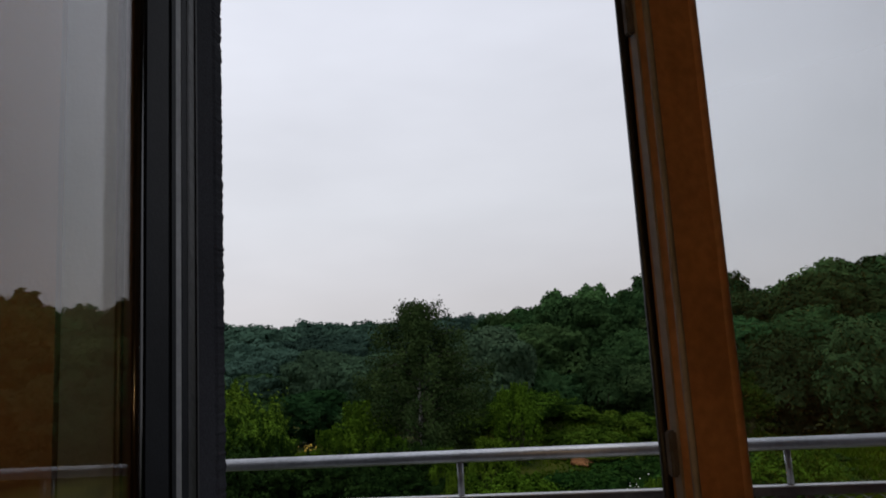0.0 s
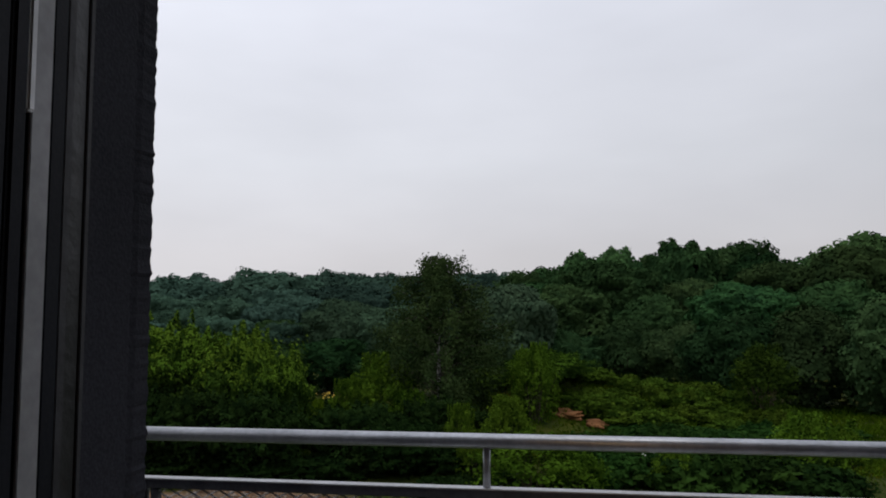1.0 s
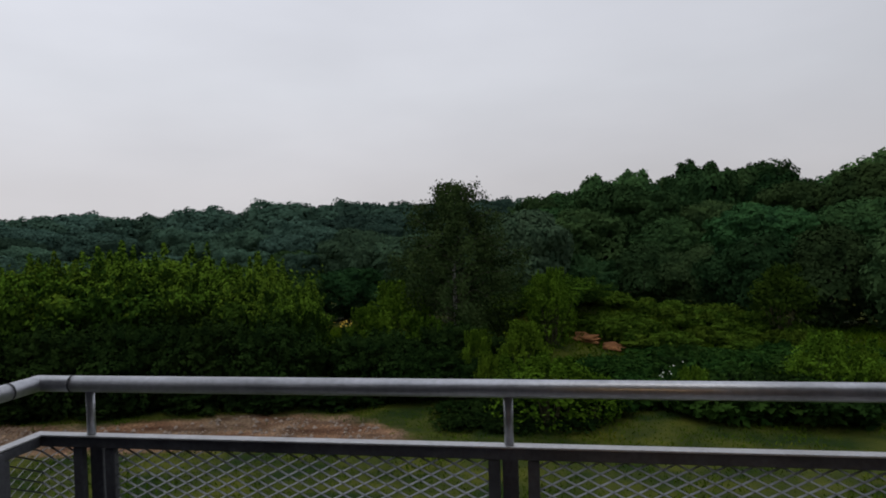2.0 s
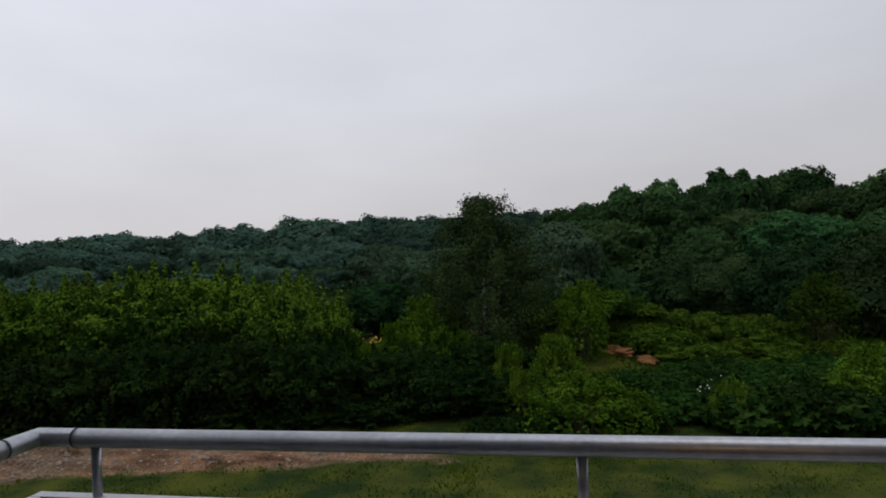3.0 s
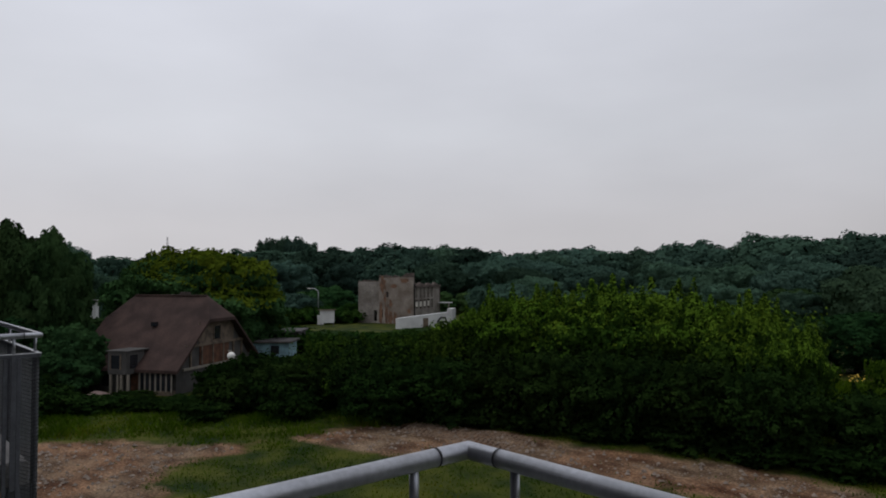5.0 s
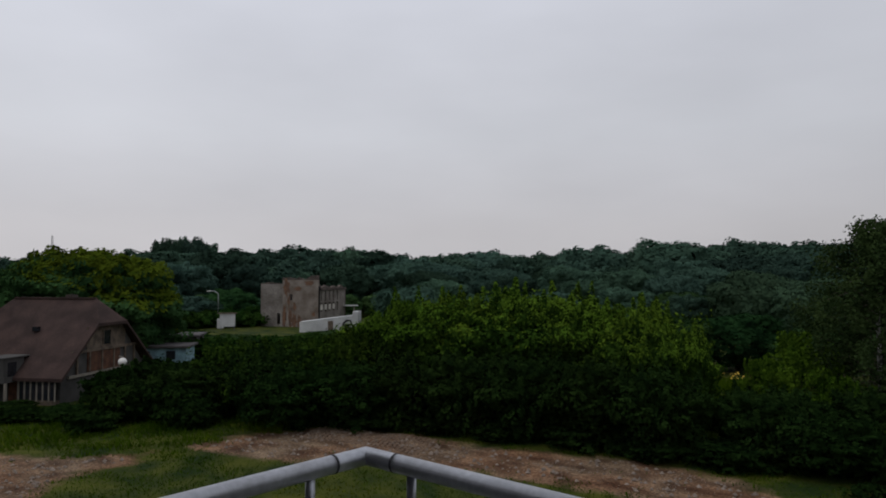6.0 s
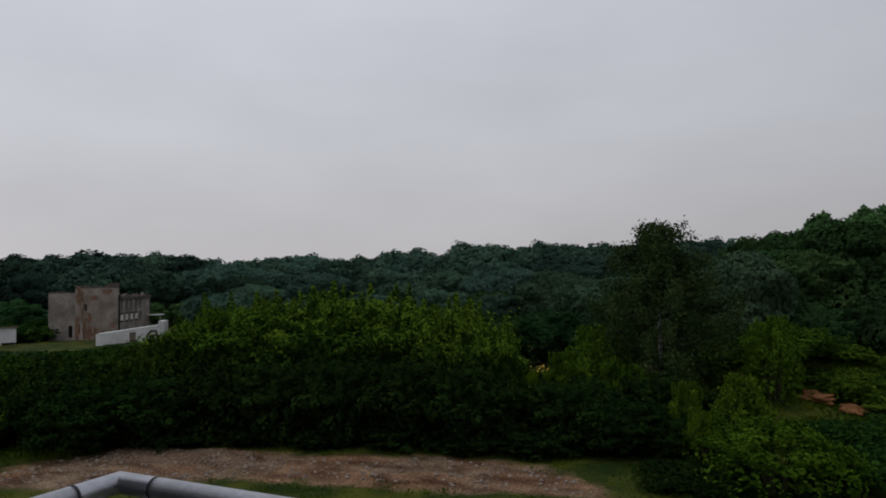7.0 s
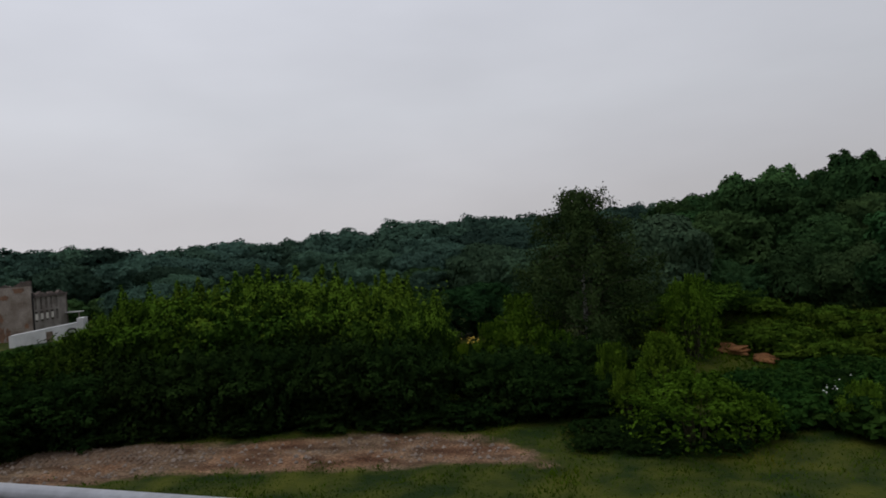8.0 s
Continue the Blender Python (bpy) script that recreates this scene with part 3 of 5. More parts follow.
# ---------------------------------------------------------------- ground
def ground_height(x, y):
    h = 3.0 * math.exp(-((x + 0.5) / 5.5) ** 2 - ((y - 50) / 7) ** 2) + 1.3 * math.exp(-((x - 7) / 6) ** 2 - ((y - 51) / 6) ** 2)
    h += 0.7 * math.exp(-((x - 13) / 4) ** 2 - ((y - 51) / 6) ** 2)
    h += 2.0 / (1 + math.exp(-(math.hypot(x, y) - 105) / 9)) * (1 if x > -20 else math.exp(-((x + 20) / 25) ** 2))
    near = math.exp(-((x + 15) / 45) ** 2 - ((y - 18) / 40) ** 2)
    h += near * (0.10 * noise.noise(Vector((x * 0.35, y * 0.35, 0))) + 0.05 * noise.noise(Vector((x * 1.3, y * 1.3, 5))))
    return h


STONY_YARD = ((-37.4, 6.1), (-35.3, 9.2), (-31.8, 11.6), (-30.4, 14.2), (-29.1, 12.6), (-29.5, 10.9), (-28.3, 9.3), (-26.5, 7.9), (-23.8, 8.0), (-21, 5), (-24, 1), (-34, 1))
DIRT_TRACK = ((-30.2, 16.2), (-30.2, 19), (-29.4, 21.8), (-27.4, 24.2), (-23.8, 24.9), (-19, 25.4), (-15.4, 26.5), (-13, 27.9), (-8.5, 27.6), (-5.8, 26.2), (-4.1, 24.2),
              (-8, 23.6), (-11.3, 22.8), (-15, 22.2), (-19, 21.2), (-23, 19), (-25.1, 17), (-27.5, 16.4))


def bareness(x, y):
    """For arrays of places: 1 on bare soil, 0 in grass, 0.5 on the edge of the two worn patches."""
    x, y = np.asarray(x, float), np.asarray(y, float)
    best = np.zeros(x.shape)
    for ring in (STONY_YARD, DIRT_TRACK):
        near, inside = np.full(x.shape, 1e9), np.zeros(x.shape, bool)
        for (ax, ay), (bx, by) in zip(ring, ring[1:] + ring[:1]):
            t = np.clip(((x - ax) * (bx - ax) + (y - ay) * (by - ay)) / ((bx - ax) ** 2 + (by - ay) ** 2), 0, 1)
            near = np.minimum(near, np.hypot(x - ax - t * (bx - ax), y - ay - t * (by - ay)))
            if ay != by:
                inside ^= ((ay > y) != (by > y)) & (x < (bx - ax) * (y - ay) / (by - ay) + ax)
        best = np.maximum(best, np.clip(0.5 + np.where(inside, near, -near) / 2.6, 0, 1))
    return best


def build_ground():
    def axis(lo, hi, step, far):
        a = list(np.arange(lo, hi + step / 2, step))
        s = step
        while a[-1] < far:
            s *= 1.35
            a.append(a[-1] + s)
        s = step
        while a[0] > -far:
            s *= 1.35
            a.insert(0, a[0] - s)
        return a
    xs, ys = axis(-46, 26, 0.45, 3500), axis(-2, 62, 0.45, 3500)
    verts = [(x, y, ground_height(x, y)) for y in ys for x in xs]
    bare = bareness([v[0] for v in verts], [v[1] for v in verts])
    w = len(xs)
    faces = [(j * w + i, j * w + i + 1, (j + 1) * w + i + 1, (j + 1) * w + i) for j in range(len(ys) - 1) for i in range(w - 1)]
    me = bpy.data.meshes.new("ground")
    me.from_pydata(verts, [], faces)
    at = me.attributes.new("bare", "FLOAT", "POINT")
    at.data.foreach_set("value", bare)
    me.shade_smooth()
    me.materials.append(M["ground"])
    tagged(new("ground", me), "rough meadow with bare reddish soil and stony patches", "ground", kind="structure")


build_ground()

# ---------------------------------------------------------------- own building
FLOOR = 6.6
HEAD = 9.06
XL, XR = 1.115, 2.52


def setting(name, bm, mat, label, category):
    ob = part(name, bm, M[mat], None)
    return tagged(ob, label, category, kind="structure")


def build_shell():
    bm = bmesh.new()
    box(bm, -22, XL, -1.8, -1.5, 0, 12.4)
    box(bm, XR, 16, -1.8, -1.5, 0, 12.4)
    box(bm, XL, XR, -1.8, -1.5, HEAD, 12.4)
    box(bm, XL, XR, -1.8, -1.5, 0, FLOOR - 0.02)
    setting("wall_north", bm, "plaster", "dark grey rough plastered facade with a balcony doorway", "wall")
    setting("wall_west", boxed(-1.3, -1.0, -6.4, -1.8, FLOOR, 9.3), "room_wall", "ochre painted room wall", "wall")
    setting("wall_east", boxed(4.6, 4.9, -6.4, -1.8, FLOOR, 9.3), "room_wall", "ochre painted room wall", "wall")
    setting("wall_back", boxed(-1.3, 4.9, -6.7, -6.4, FLOOR, 9.3), "room_wall", "ochre painted room wall", "wall")
    setting("floor", boxed(-1.3, 4.9, -6.7, -1.8, FLOOR - 0.25, FLOOR), "floor_wood", "oak plank floor of the room", "floor")
    setting("ceiling", boxed(-1.3, 4.9, -6.7, -1.8, 9.3, 9.5), "ceiling_paint", "white room ceiling", "ceiling")
    setting("balcony_floor", boxed(-0.06, 4.1, -1.5, 0.06, FLOOR - 0.2, FLOOR, bevel=0.01), "concrete", "concrete balcony slab", "balcony floor")
    setting("balcony_floor_2", boxed(-9.38, -5.46, -1.5, -0.06, FLOOR - 0.2, FLOOR, bevel=0.01), "concrete", "concrete slab of the next balcony", "balcony floor")
    bm = bmesh.new()
    box(bm, -1.0, XL - 0.1, -1.86, -1.803, FLOOR, 9.3)
    box(bm, XR + 0.02, 4.6, -1.86, -1.803, FLOOR, 9.3)
    box(bm, XL - 0.1, XR + 0.02, -1.86, -1.803, HEAD, 9.3)
    setting("wall_north_inner", bm, "room_wall", "ochre painted inner face of the facade wall", "wall")
    fr = thing("door_frame", "dark outer frame of the balcony doorway", "door frame", kind="structure")
    part("jamb", boxed(XL - 0.001 + 0.002, XL + 0.022, -1.735, -1.655, FLOOR, HEAD - 0.06), M["frame_dark"], fr)
    part("jamb", boxed(XR - 0.06, XR - 0.002, -1.735, -1.655, FLOOR, HEAD - 0.06), M["frame_dark"], fr)
    part("head", boxed(XL + 0.002, XR - 0.002, -1.735, -1.655, HEAD - 0.06, HEAD - 0.002), M["frame_dark"], fr)
    part("sill", boxed(XL + 0.002, XR - 0.002, -1.76, -1.5, FLOOR, FLOOR + 0.02), M["metal_strip"], fr)
    part("inner_lining", boxed(XL - 0.098, XL - 0.004, -1.85, -1.802, FLOOR, HEAD - 0.002), M["lining"], fr, "grey blue inner lining")
    for y0, y1, mat, n, lab in ((-1.743, -1.7175, "alu", "hinge_rail", "pale aluminium hinge rail"), (-1.7165, -1.698, "frame_dark", "gasket", "dark rubber gasket"),
                                (-1.697, -1.686, "seam", "gasket", ""), (-1.685, -1.665, "gasket_black", "groove_seal", "black groove seal"), (-1.664, -1.657, "seam", "plaster_bead", "thin pale plaster bead")):
        part(n, boxed(XL + 0.0225, XL + 0.0245 + (0.002 if n != "groove_seal" else 0), y0, y1, FLOOR + 0.02, HEAD - 0.06, bevel=0.0008), M[mat], fr, lab)
    for z in (7.75, 8.33):
        part("hinge", boxed(XL + 0.012, XL + 0.03, -1.752, -1.7425, z, z + 0.11, bevel=0.002), M["zinc"], fr, "pale hinge plate")


build_shell()


def build_plaster_edge():
    """The uneven plaster arris of the door reveal."""
    bm = bmesh.new()
    rows = []
    for i in range(420):
        z = FLOOR + 0.3 + i * 0.0051
        o = 0.0035 * noise.noise(Vector((0, 0, z * 60))) + 0.002 * noise.noise(Vector((3, 0, z * 170)))
        rows.append([bm.verts.new(p) for p in ((XL - 0.004, -1.56, z), (XL + 0.002 + o * 0.4, -1.53, z), (XL + 0.003 + o, -1.503, z), (XL - 0.002 + o, -1.4975 + o * 0.5, z), (XL - 0.03, -1.4985, z), (XL - 0.03, -1.56, z))])
    for a, b in zip(rows, rows[1:]):
        for k in range(6):
            bm.faces.new((a[k], a[(k + 1) % 6], b[(k + 1) % 6], b[k]))
    setting("trim", bm, "plaster", "rough dark plaster edge of the doorway", "trim")


build_plaster_edge()


def door_leaf(name, label, width, turn, at, lock, s=1, th=0.046, st=0.078, inner="frame_wood"):
    """A glazed leaf; x runs from its hinge to its free edge, its outer face looks to +y, or to -y for s = -1."""
    def slab(x0, x1, y0, y1, z0, z1, bevel=0.0):
        return boxed(x0, x1, min(s * y0, s * y1), max(s * y0, s * y1), z0, z1, bevel=bevel)

    h0, h1 = 0.02, HEAD - FLOOR - 0.07
    d = thing(name, label, "balcony door", kind="structure", at=at, turn=turn)
    z0, z1 = h0, h1
    for x0, x1, zz0, zz1, n in ((0, st, z0, z1, "stile"), (width - st, width, z0, z1, "stile"), (st, width - st, z0, z0 + 0.11, "rail"), (st, width - st, z1 - st, z1, "rail")):
        core = part(n, slab(x0, x1, -th / 2, th / 2 - 0.008, zz0, zz1, bevel=0.004), M[inner], d, "foiled inner profile")
        part("outer_cover", slab(x0 + 0.004, x1 - 0.004, th / 2 - 0.007, th / 2, zz0 + 0.004, zz1 - 0.004, bevel=0.003), M["frame_dark"], core, "anthracite outside cover")
    for y in (-0.014, 0.008):
        pane = part("pane", slab(st - 0.012, width - st + 0.012, y, y + 0.004, z0 + 0.1, z1 - st + 0.012), M["glass"], d, "clear double glazing")
        pane.visible_shadow = False
    for x in (st, width - st):
        b = bmesh.new()
        tube(b, [(x, s * (th / 2 - 0.010), z0 + 0.11), (x, s * (th / 2 - 0.010), z1 - st)], [0.009, 0.009], 10)
        part("glazing_gasket", b, M["gloss_black"], d, smooth=True)
        b = bmesh.new()
        tube(b, [(x, s * (-th / 2 + 0.006), z0 + 0.11), (x, s * (-th / 2 + 0.006), z1 - st)], [0.008, 0.008], 8)
        part("glazing_bead", b, M[inner], d, smooth=True)
    if lock:
        strip = part("lock_strip", slab(width + 0.0005, width + 0.003, -0.007, 0.002, z0 + 0.05, z1 - 0.05), M["metal_strip"], d, "zinc plated lock strip")
        for z in (0.35, 0.95, 1.42, 1.83, 2.2):
            part("locking_cam", slab(width + 0.003, width + 0.011, -0.007, 0.002, z - 0.02, z + 0.02, bevel=0.002), M["steel_dark"], strip)
        b = bmesh.new()
        tube(b, [(width - 0.002, s * (-th / 2 + 0.002), z0 + 0.01), (width - 0.002, s * (-th / 2 + 0.002), z1 - 0.01)], [0.0035, 0.0035], 6)
        part("edge_seal", b, M["gasket"], d, smooth=True)
        b = bmesh.new()
        tube(b, [(width + 0.001, s * (th / 2 - 0.004), z0 + 0.01), (width + 0.001, s * (th / 2 - 0.004), z1 - 0.01)], [0.004, 0.004], 6)
        part("outer_seal", b, M["gasket_black"], d, smooth=True)
    else:
        part("rebate_seal", slab(-0.017, 0.002, 0.004, th / 2 + 0.001, z0, z1, bevel=0.003), M["frame_dark"], d, "dark hinge side seal")
    return d


door_leaf("door_1", "glazed balcony door leaf standing open into the room", 0.66, -90, (1.139, -1.79, FLOOR), False, inner="frame_brown")
DT = 27.7
LW = 0.72
door_leaf("door_2", "half open glazed door leaf with golden oak frame and lock strip", LW, 180 + DT, (1.830 + LW * math.cos(radians(DT)), -2.150 + LW * math.sin(radians(DT)), FLOOR), True, -1, 0.042, 0.056)


def build_room_things():
    lamp = thing("ceiling_lamp", "small warm glowing ceiling lamp in the room", "lamp", at=(0.8, -4.9, 9.3))
    b = bmesh.new()
    tube(b, [(0, 0, 0), (0, 0, -0.03)], [0.09, 0.08], 20)
    part("base_plate", b, M["metal_strip"], lamp, smooth=True)
    b = bmesh.new()
    bmesh.ops.create_uvsphere(b, u_segments=20, v_segments=12, radius=0.1, matrix=Matrix.Translation((0, 0, -0.11)))
    em = bpy.data.materials.new("warm_globe")
    em.use_nodes = True
    bs = em.node_tree.nodes["Principled BSDF"]
    bs.inputs["Emission Color"].default_value = (1.0, 0.62, 0.28, 1)
    bs.inputs["Emission Strength"].default_value = 65.0
    part("globe", b, em, lamp, "glowing opal globe", smooth=True)


build_room_things()


# ---------------------------------------------------------------- railing
def expanded_panel(width, height):
    """A sheet of expanded metal: zigzag strands that meet in diamonds."""
    lw, sw, t = 0.062, 0.032, 0.0014
    cols, rows = int(round(width / (lw / 2))), int(round(height / (sw / 2)))
    dx, dz = width / cols, height / rows
    quads = []
    for r in range(rows):
        for k in range(cols):
            up = (k + r) % 2 == 0
            z0, z1 = (r * dz, (r + 1) * dz) if up else ((r + 1) * dz, r * dz)
            a, b = np.array((k * dx, 0.0, z0)), np.array(((k + 1) * dx, 0.0, z1))
            d = (b - a) / np.linalg.norm(b - a)
            s = np.array((-d[2], 0, d[0])) * t
            s = s if s[2] > 0 else -s
            f = np.array((0, 0.0035, 0))
            lo, hi = -s - f * 0.8, s + f * 0.8
            quads += [a + lo, b + lo, b + hi, a + hi]
            o = np.array((0, 0.0012, -0.0012))
            quads += [a + lo + o, a + hi + o, b + hi + o, b + lo + o]
    return fast_mesh("expanded_mesh", np.array(quads), 4, M["mesh"])


def railing(width=4.04, low=0.1, front=(0.171, 1.405, 2.637, 3.869)):
    r = thing("balcony_railing", "galvanised tube railing with expanded metal panels on balcony edge", "railing", "balcony railings", at=(0, 0, FLOOR))
    top, rad = 1.10, 0.024
    depth = 1.5

    def rail(points, name="handrail"):
        b = bmesh.new()
        tube(b, points, [rad] * len(points), 20)
        return part(name, b, M["steel"], r, smooth=True)

    g = 0.115
    rail([(g, 0, top), (width - g, 0, top)])
    rail([(0, -g, top), (0, -depth, top)])
    rail([(width, -g, top), (width, -depth, top)])
    for cx, s in ((0, 1), (width, -1)):
        b = bmesh.new()
        n = 20
        rings = []
        for p, d in (((cx, -g + 0.002, top), (0, 1)), ((cx, 0, top), None), ((cx + s * (g - 0.002), 0, top), (s, 0))):
            ring = []
            for k in range(n):
                a = k * math.tau / n
                o, z = rad * math.cos(a), rad * math.sin(a)
                if d == (0, 1):
                    ring.append(b.verts.new((p[0] - s * o, p[1], p[2] + z)))
                elif d is None:
                    ring.append(b.verts.new((p[0] - s * o, p[1] + o, p[2] + z)))
                else:
                    ring.append(b.verts.new((p[0], p[1] + o, p[2] + z)))
            rings.append(ring)
        for r0, r1 in zip(rings, rings[1:]):
            for k in range(n):
                b.faces.new((r0[k], r0[(k + 1) % n], r1[(k + 1) % n], r1[k]))
        elbow = part("corner_elbow", b, M["steel"], r, "mitred tube corner", smooth=True)
        elbow.data.set_sharp_from_angle(angle=radians(35))
        for p, q in (((cx, -g - 0.003, top), (cx, -g + 0.003, top)), ((cx + s * (g - 0.003), 0, top), (cx + s * (g + 0.003), 0, top))):
            b = bmesh.new()
            tube(b, [p, q], [rad + 0.0012] * 2, 20)
            part("joint_ring", b, M["seam"], elbow, smooth=True)
    bar0, bar1 = 0.914, 0.944
    # top bars and bottom bars
    for name, z0, z1 in (("top_bar", bar0, bar1), ("bottom_bar", low, low + 0.03)):
        part(name, boxed(-0.015, width + 0.015, -0.015, 0.015, z0, z1, bevel=0.003), M["steel_dark"], r)
        for x in (0, width):
            part(name, boxed(x - 0.015, x + 0.015, -depth, -0.016, z0, z1, bevel=0.003), M["steel_dark"], r)
    # Bright strip over dark bars puts the sky-lit upper face into the colour.
    part("cap_strip", boxed(-0.019, width + 0.019, -0.019, 0.019, bar1 + 0.001, bar1 + 0.006, bevel=0.001), M["zinc"], r, "zinc cap strip, bright to paint the bar's sky-lit top")
    for x in (0, width):
        part("cap_strip", boxed(x - 0.019, x + 0.019, -depth, -0.020, bar1 + 0.001, bar1 + 0.006, bevel=0.001), M["zinc"], r, "zinc cap strip, bright to paint the bar's sky-lit top")
    # posts
    front = list(front)
    side = [-0.188, -1.33]

    def post(x, y, along):
        b = bmesh.new()
        tube(b, [(x, y, bar1 + 0.007), (x, y, top - rad + 0.004)], [0.0125, 0.0125], 12)
        p = part("post", boxed(x - (0.021 if along else 0.008), x + (0.021 if along else 0.008), y + (0.016 if along else -0.021), y + (0.030 if along else 0.021), -0.18, bar1 - 0.002, bevel=0.002) if along else
                 boxed(x + 0.016, x + 0.030, y - 0.021, y + 0.021, -0.18, bar1 - 0.002, bevel=0.002), M["steel_dark"], r)
        part("spigot", b, M["steel"], p, smooth=True)

    for x in front:
        post(x, 0, True)
    for x in (0, width):
        for y in side:
            post(x, y, False)
    # framed panels between posts
    panes = {}

    def panel(x, y, along, w, first=0.03, last=0.03):
        h = bar0 - low - 0.034
        key = round(w - first - last, 3)
        if key not in panes:
            panes[key] = expanded_panel(key, h)
        f = part("expanded_mesh", panes[key], None, r, "diamond pattern expanded metal")
        f.matrix_basis = pose(x, y, low + 0.032, 0, 0, 0 if along else -90) @ pose(first, 0, 0)
        if first:
            part("panel_stile", boxed(-first, 0, -0.012, 0.012, 0, h, bevel=0.002), M["steel_dark"], f)
        if last:
            part("panel_stile", boxed(key, key + last, -0.012, 0.012, 0, h, bevel=0.002), M["steel_dark"], f)

    edges = [0.0] + front + [width]
    for a, b in zip(edges, edges[1:]):
        near, far = a < 0.1, b > width - 0.1
        g0, g1 = (0.0 if near else 0.048), (0.0 if far else 0.026)
        panel(a + g0, 0, True, b - a - g0 - g1, 0 if near else 0.03, 0 if far else 0.03)
    for x in (0, width):
        panel(x, 0, False, -side[0] - 0.026, 0, 0.03)
        panel(x, side[0] - 0.045, False, side[0] - side[1] - 0.075)
        panel(x, side[1] - 0.045, False, depth + side[1] - 0.05)
    return r


rail_thing = railing()
nb = railing(4.04, -0.62)
nb.matrix_basis = pose(-9.40, -0.01, FLOOR - 0.024)
tagged(nb, "galvanised tube railing with expanded metal panels on the next balcony")


# ---------------------------------------------------------------- house
def build_house():
    """Local axes: x along the front to the right gable, y into the house, z up; origin at the front right corner."""
    L, W = 8.2, 9.0
    turn = math.degrees(math.atan2(0.53, 0.85))
    h = thing("house", "old half-hipped house with red tile roof and veranda behind shrubs", "house", at=(-46.6, 16.1, -0.3), turn=turn)
    e, rz, hz = 2.3, 7.0, 5.35
    part("wall", boxed(-L, 0, 0.0, 0.3, -0.2, e), M["shaded_render_grey"], h)
    part("wall", boxed(-L, 0, W - 0.3, W, -0.2, e), M["shaded_render_grey"], h)
    # gable walls with sloping tops
    for x0, x1 in ((-0.3, 0.0), (-L, -L + 0.3)):
        b = bmesh.new()
        k = (hz - e) / (rz - e) * W / 2
        prof = [(0.3, -0.2), (W - 0.3, -0.2), (W - 0.3, e), (W - k, hz - 0.15), (k, hz - 0.15), (0.3, e)]
        f0 = [b.verts.new((x0, y, z)) for y, z in prof]
        f1 = [b.verts.new((x1, y, z)) for y, z in prof]
        b.faces.new(f0)
        b.faces.new(f1[::-1])
        for i in range(len(prof)):
            j = (i + 1) % len(prof)
            b.faces.new((f0[j], f0[i], f1[i], f1[j]))
        part("gable_wall", b, M["shaded_render_grey"], h, "grey plastered gable")
    # roof: two slopes with half hips, as one thick shell
    b = bmesh.new()
    o = 0.55
    k = (hz - e) / (rz - e) * W / 2

    def roof_ring(dz):
        pts = {}
        ze = e - 0.25 + dz
        for s, x in (("r", o), ("l", -L - o)):
            pts["e0" + s] = (x, -0.6, ze)
            pts["e1" + s] = (x, W + 0.6, ze)
            pts["h0" + s] = (x, k, hz + dz)
            pts["h1" + s] = (x, W - k, hz + dz)
            pts["t" + s] = (x + (-1.35 if s == "r" else 1.35), W / 2, rz + dz)
        return {n: b.verts.new(p) for n, p in pts.items()}
    up, dn = roof_ring(0.0), roof_ring(-0.22)
    loops = [("e0l", "e0r", "h0r", "tr", "tl", "h0l"), ("e1r", "e1l", "h1l", "tl", "tr", "h1r"), ("h0r", "h1r", "tr"), ("h1l", "h0l", "tl")]
    for lp in loops:
        b.faces.new([up[n] for n in lp])
        b.faces.new([dn[n] for n in lp][::-1])
    for a, c in (("e0l", "e0r"), ("e0r", "h0r"), ("h0r", "h1r"), ("h1r", "e1r"), ("e1r", "e1l"), ("e1l", "h1l"), ("h1l", "h0l"), ("h0l", "e0l")):
        b.faces.new((up[a], dn[a], dn[c], up[c]))
    bmesh.ops.recalc_face_normals(b, faces=b.faces)
    roof = part("roof", b, M["tile_red"], h, "weathered red brown tiles")
    part("skylight", boxed(-3.9, -3.5, 2.05, 2.4, 4.8, 5.12, bevel=0.02), M["house_glass"], roof, "dark tilted roof window")
    part("ridge_cap", boxed(-L + 0.85, -0.85, W / 2 - 0.14, W / 2 + 0.14, rz - 0.08, rz + 0.07, bevel=0.04), M["tile_red"], roof)
    part("chimney", boxed(-3.4, -2.8, W / 2 + 0.1, W / 2 + 0.7, rz - 0.6, rz + 0.25, bevel=0.03), M["ruin_dark"], h, "short sooty brick chimney")
    # gable front: timber band, window, orange brick panel
    part("gable_boarding", boxed(0.003, 0.05, 2.4, 6.6, 3.55, 5.1), M["timber"], h, "grey weathered boarding")
    for y in (4.1,):
        w = part("window", boxed(0.052, 0.09, y, y + 0.75, 3.8, 4.75), M["house_glass"], h)
        part("window_frame", boxed(0.055, 0.12, y - 0.07, y, 3.74, 4.82), M["timber"], w)
        part("window_frame", boxed(0.055, 0.12, y + 0.75, y + 0.82, 3.74, 4.82), M["timber"], w)
    part("brick_panel", boxed(0.003, 0.07, 2.5, 6.0, 2.05, 3.4), M["brick_orange"], h, "exposed orange brickwork")
    for y in (1.35, 2.6, 3.9, 5.2, 6.5, 7.6):
        part("timber_stud", boxed(0.02, 0.12, y, y + 0.16, 1.95, 3.5), M["timber"], h)
    part("timber_beam", boxed(0.02, 0.14, 0.9, 8.1, 3.42, 3.6), M["timber"], h)
    part("timber_beam", boxed(0.02, 0.14, 0.6, 8.4, 1.85, 2.03), M["timber_white"], h)
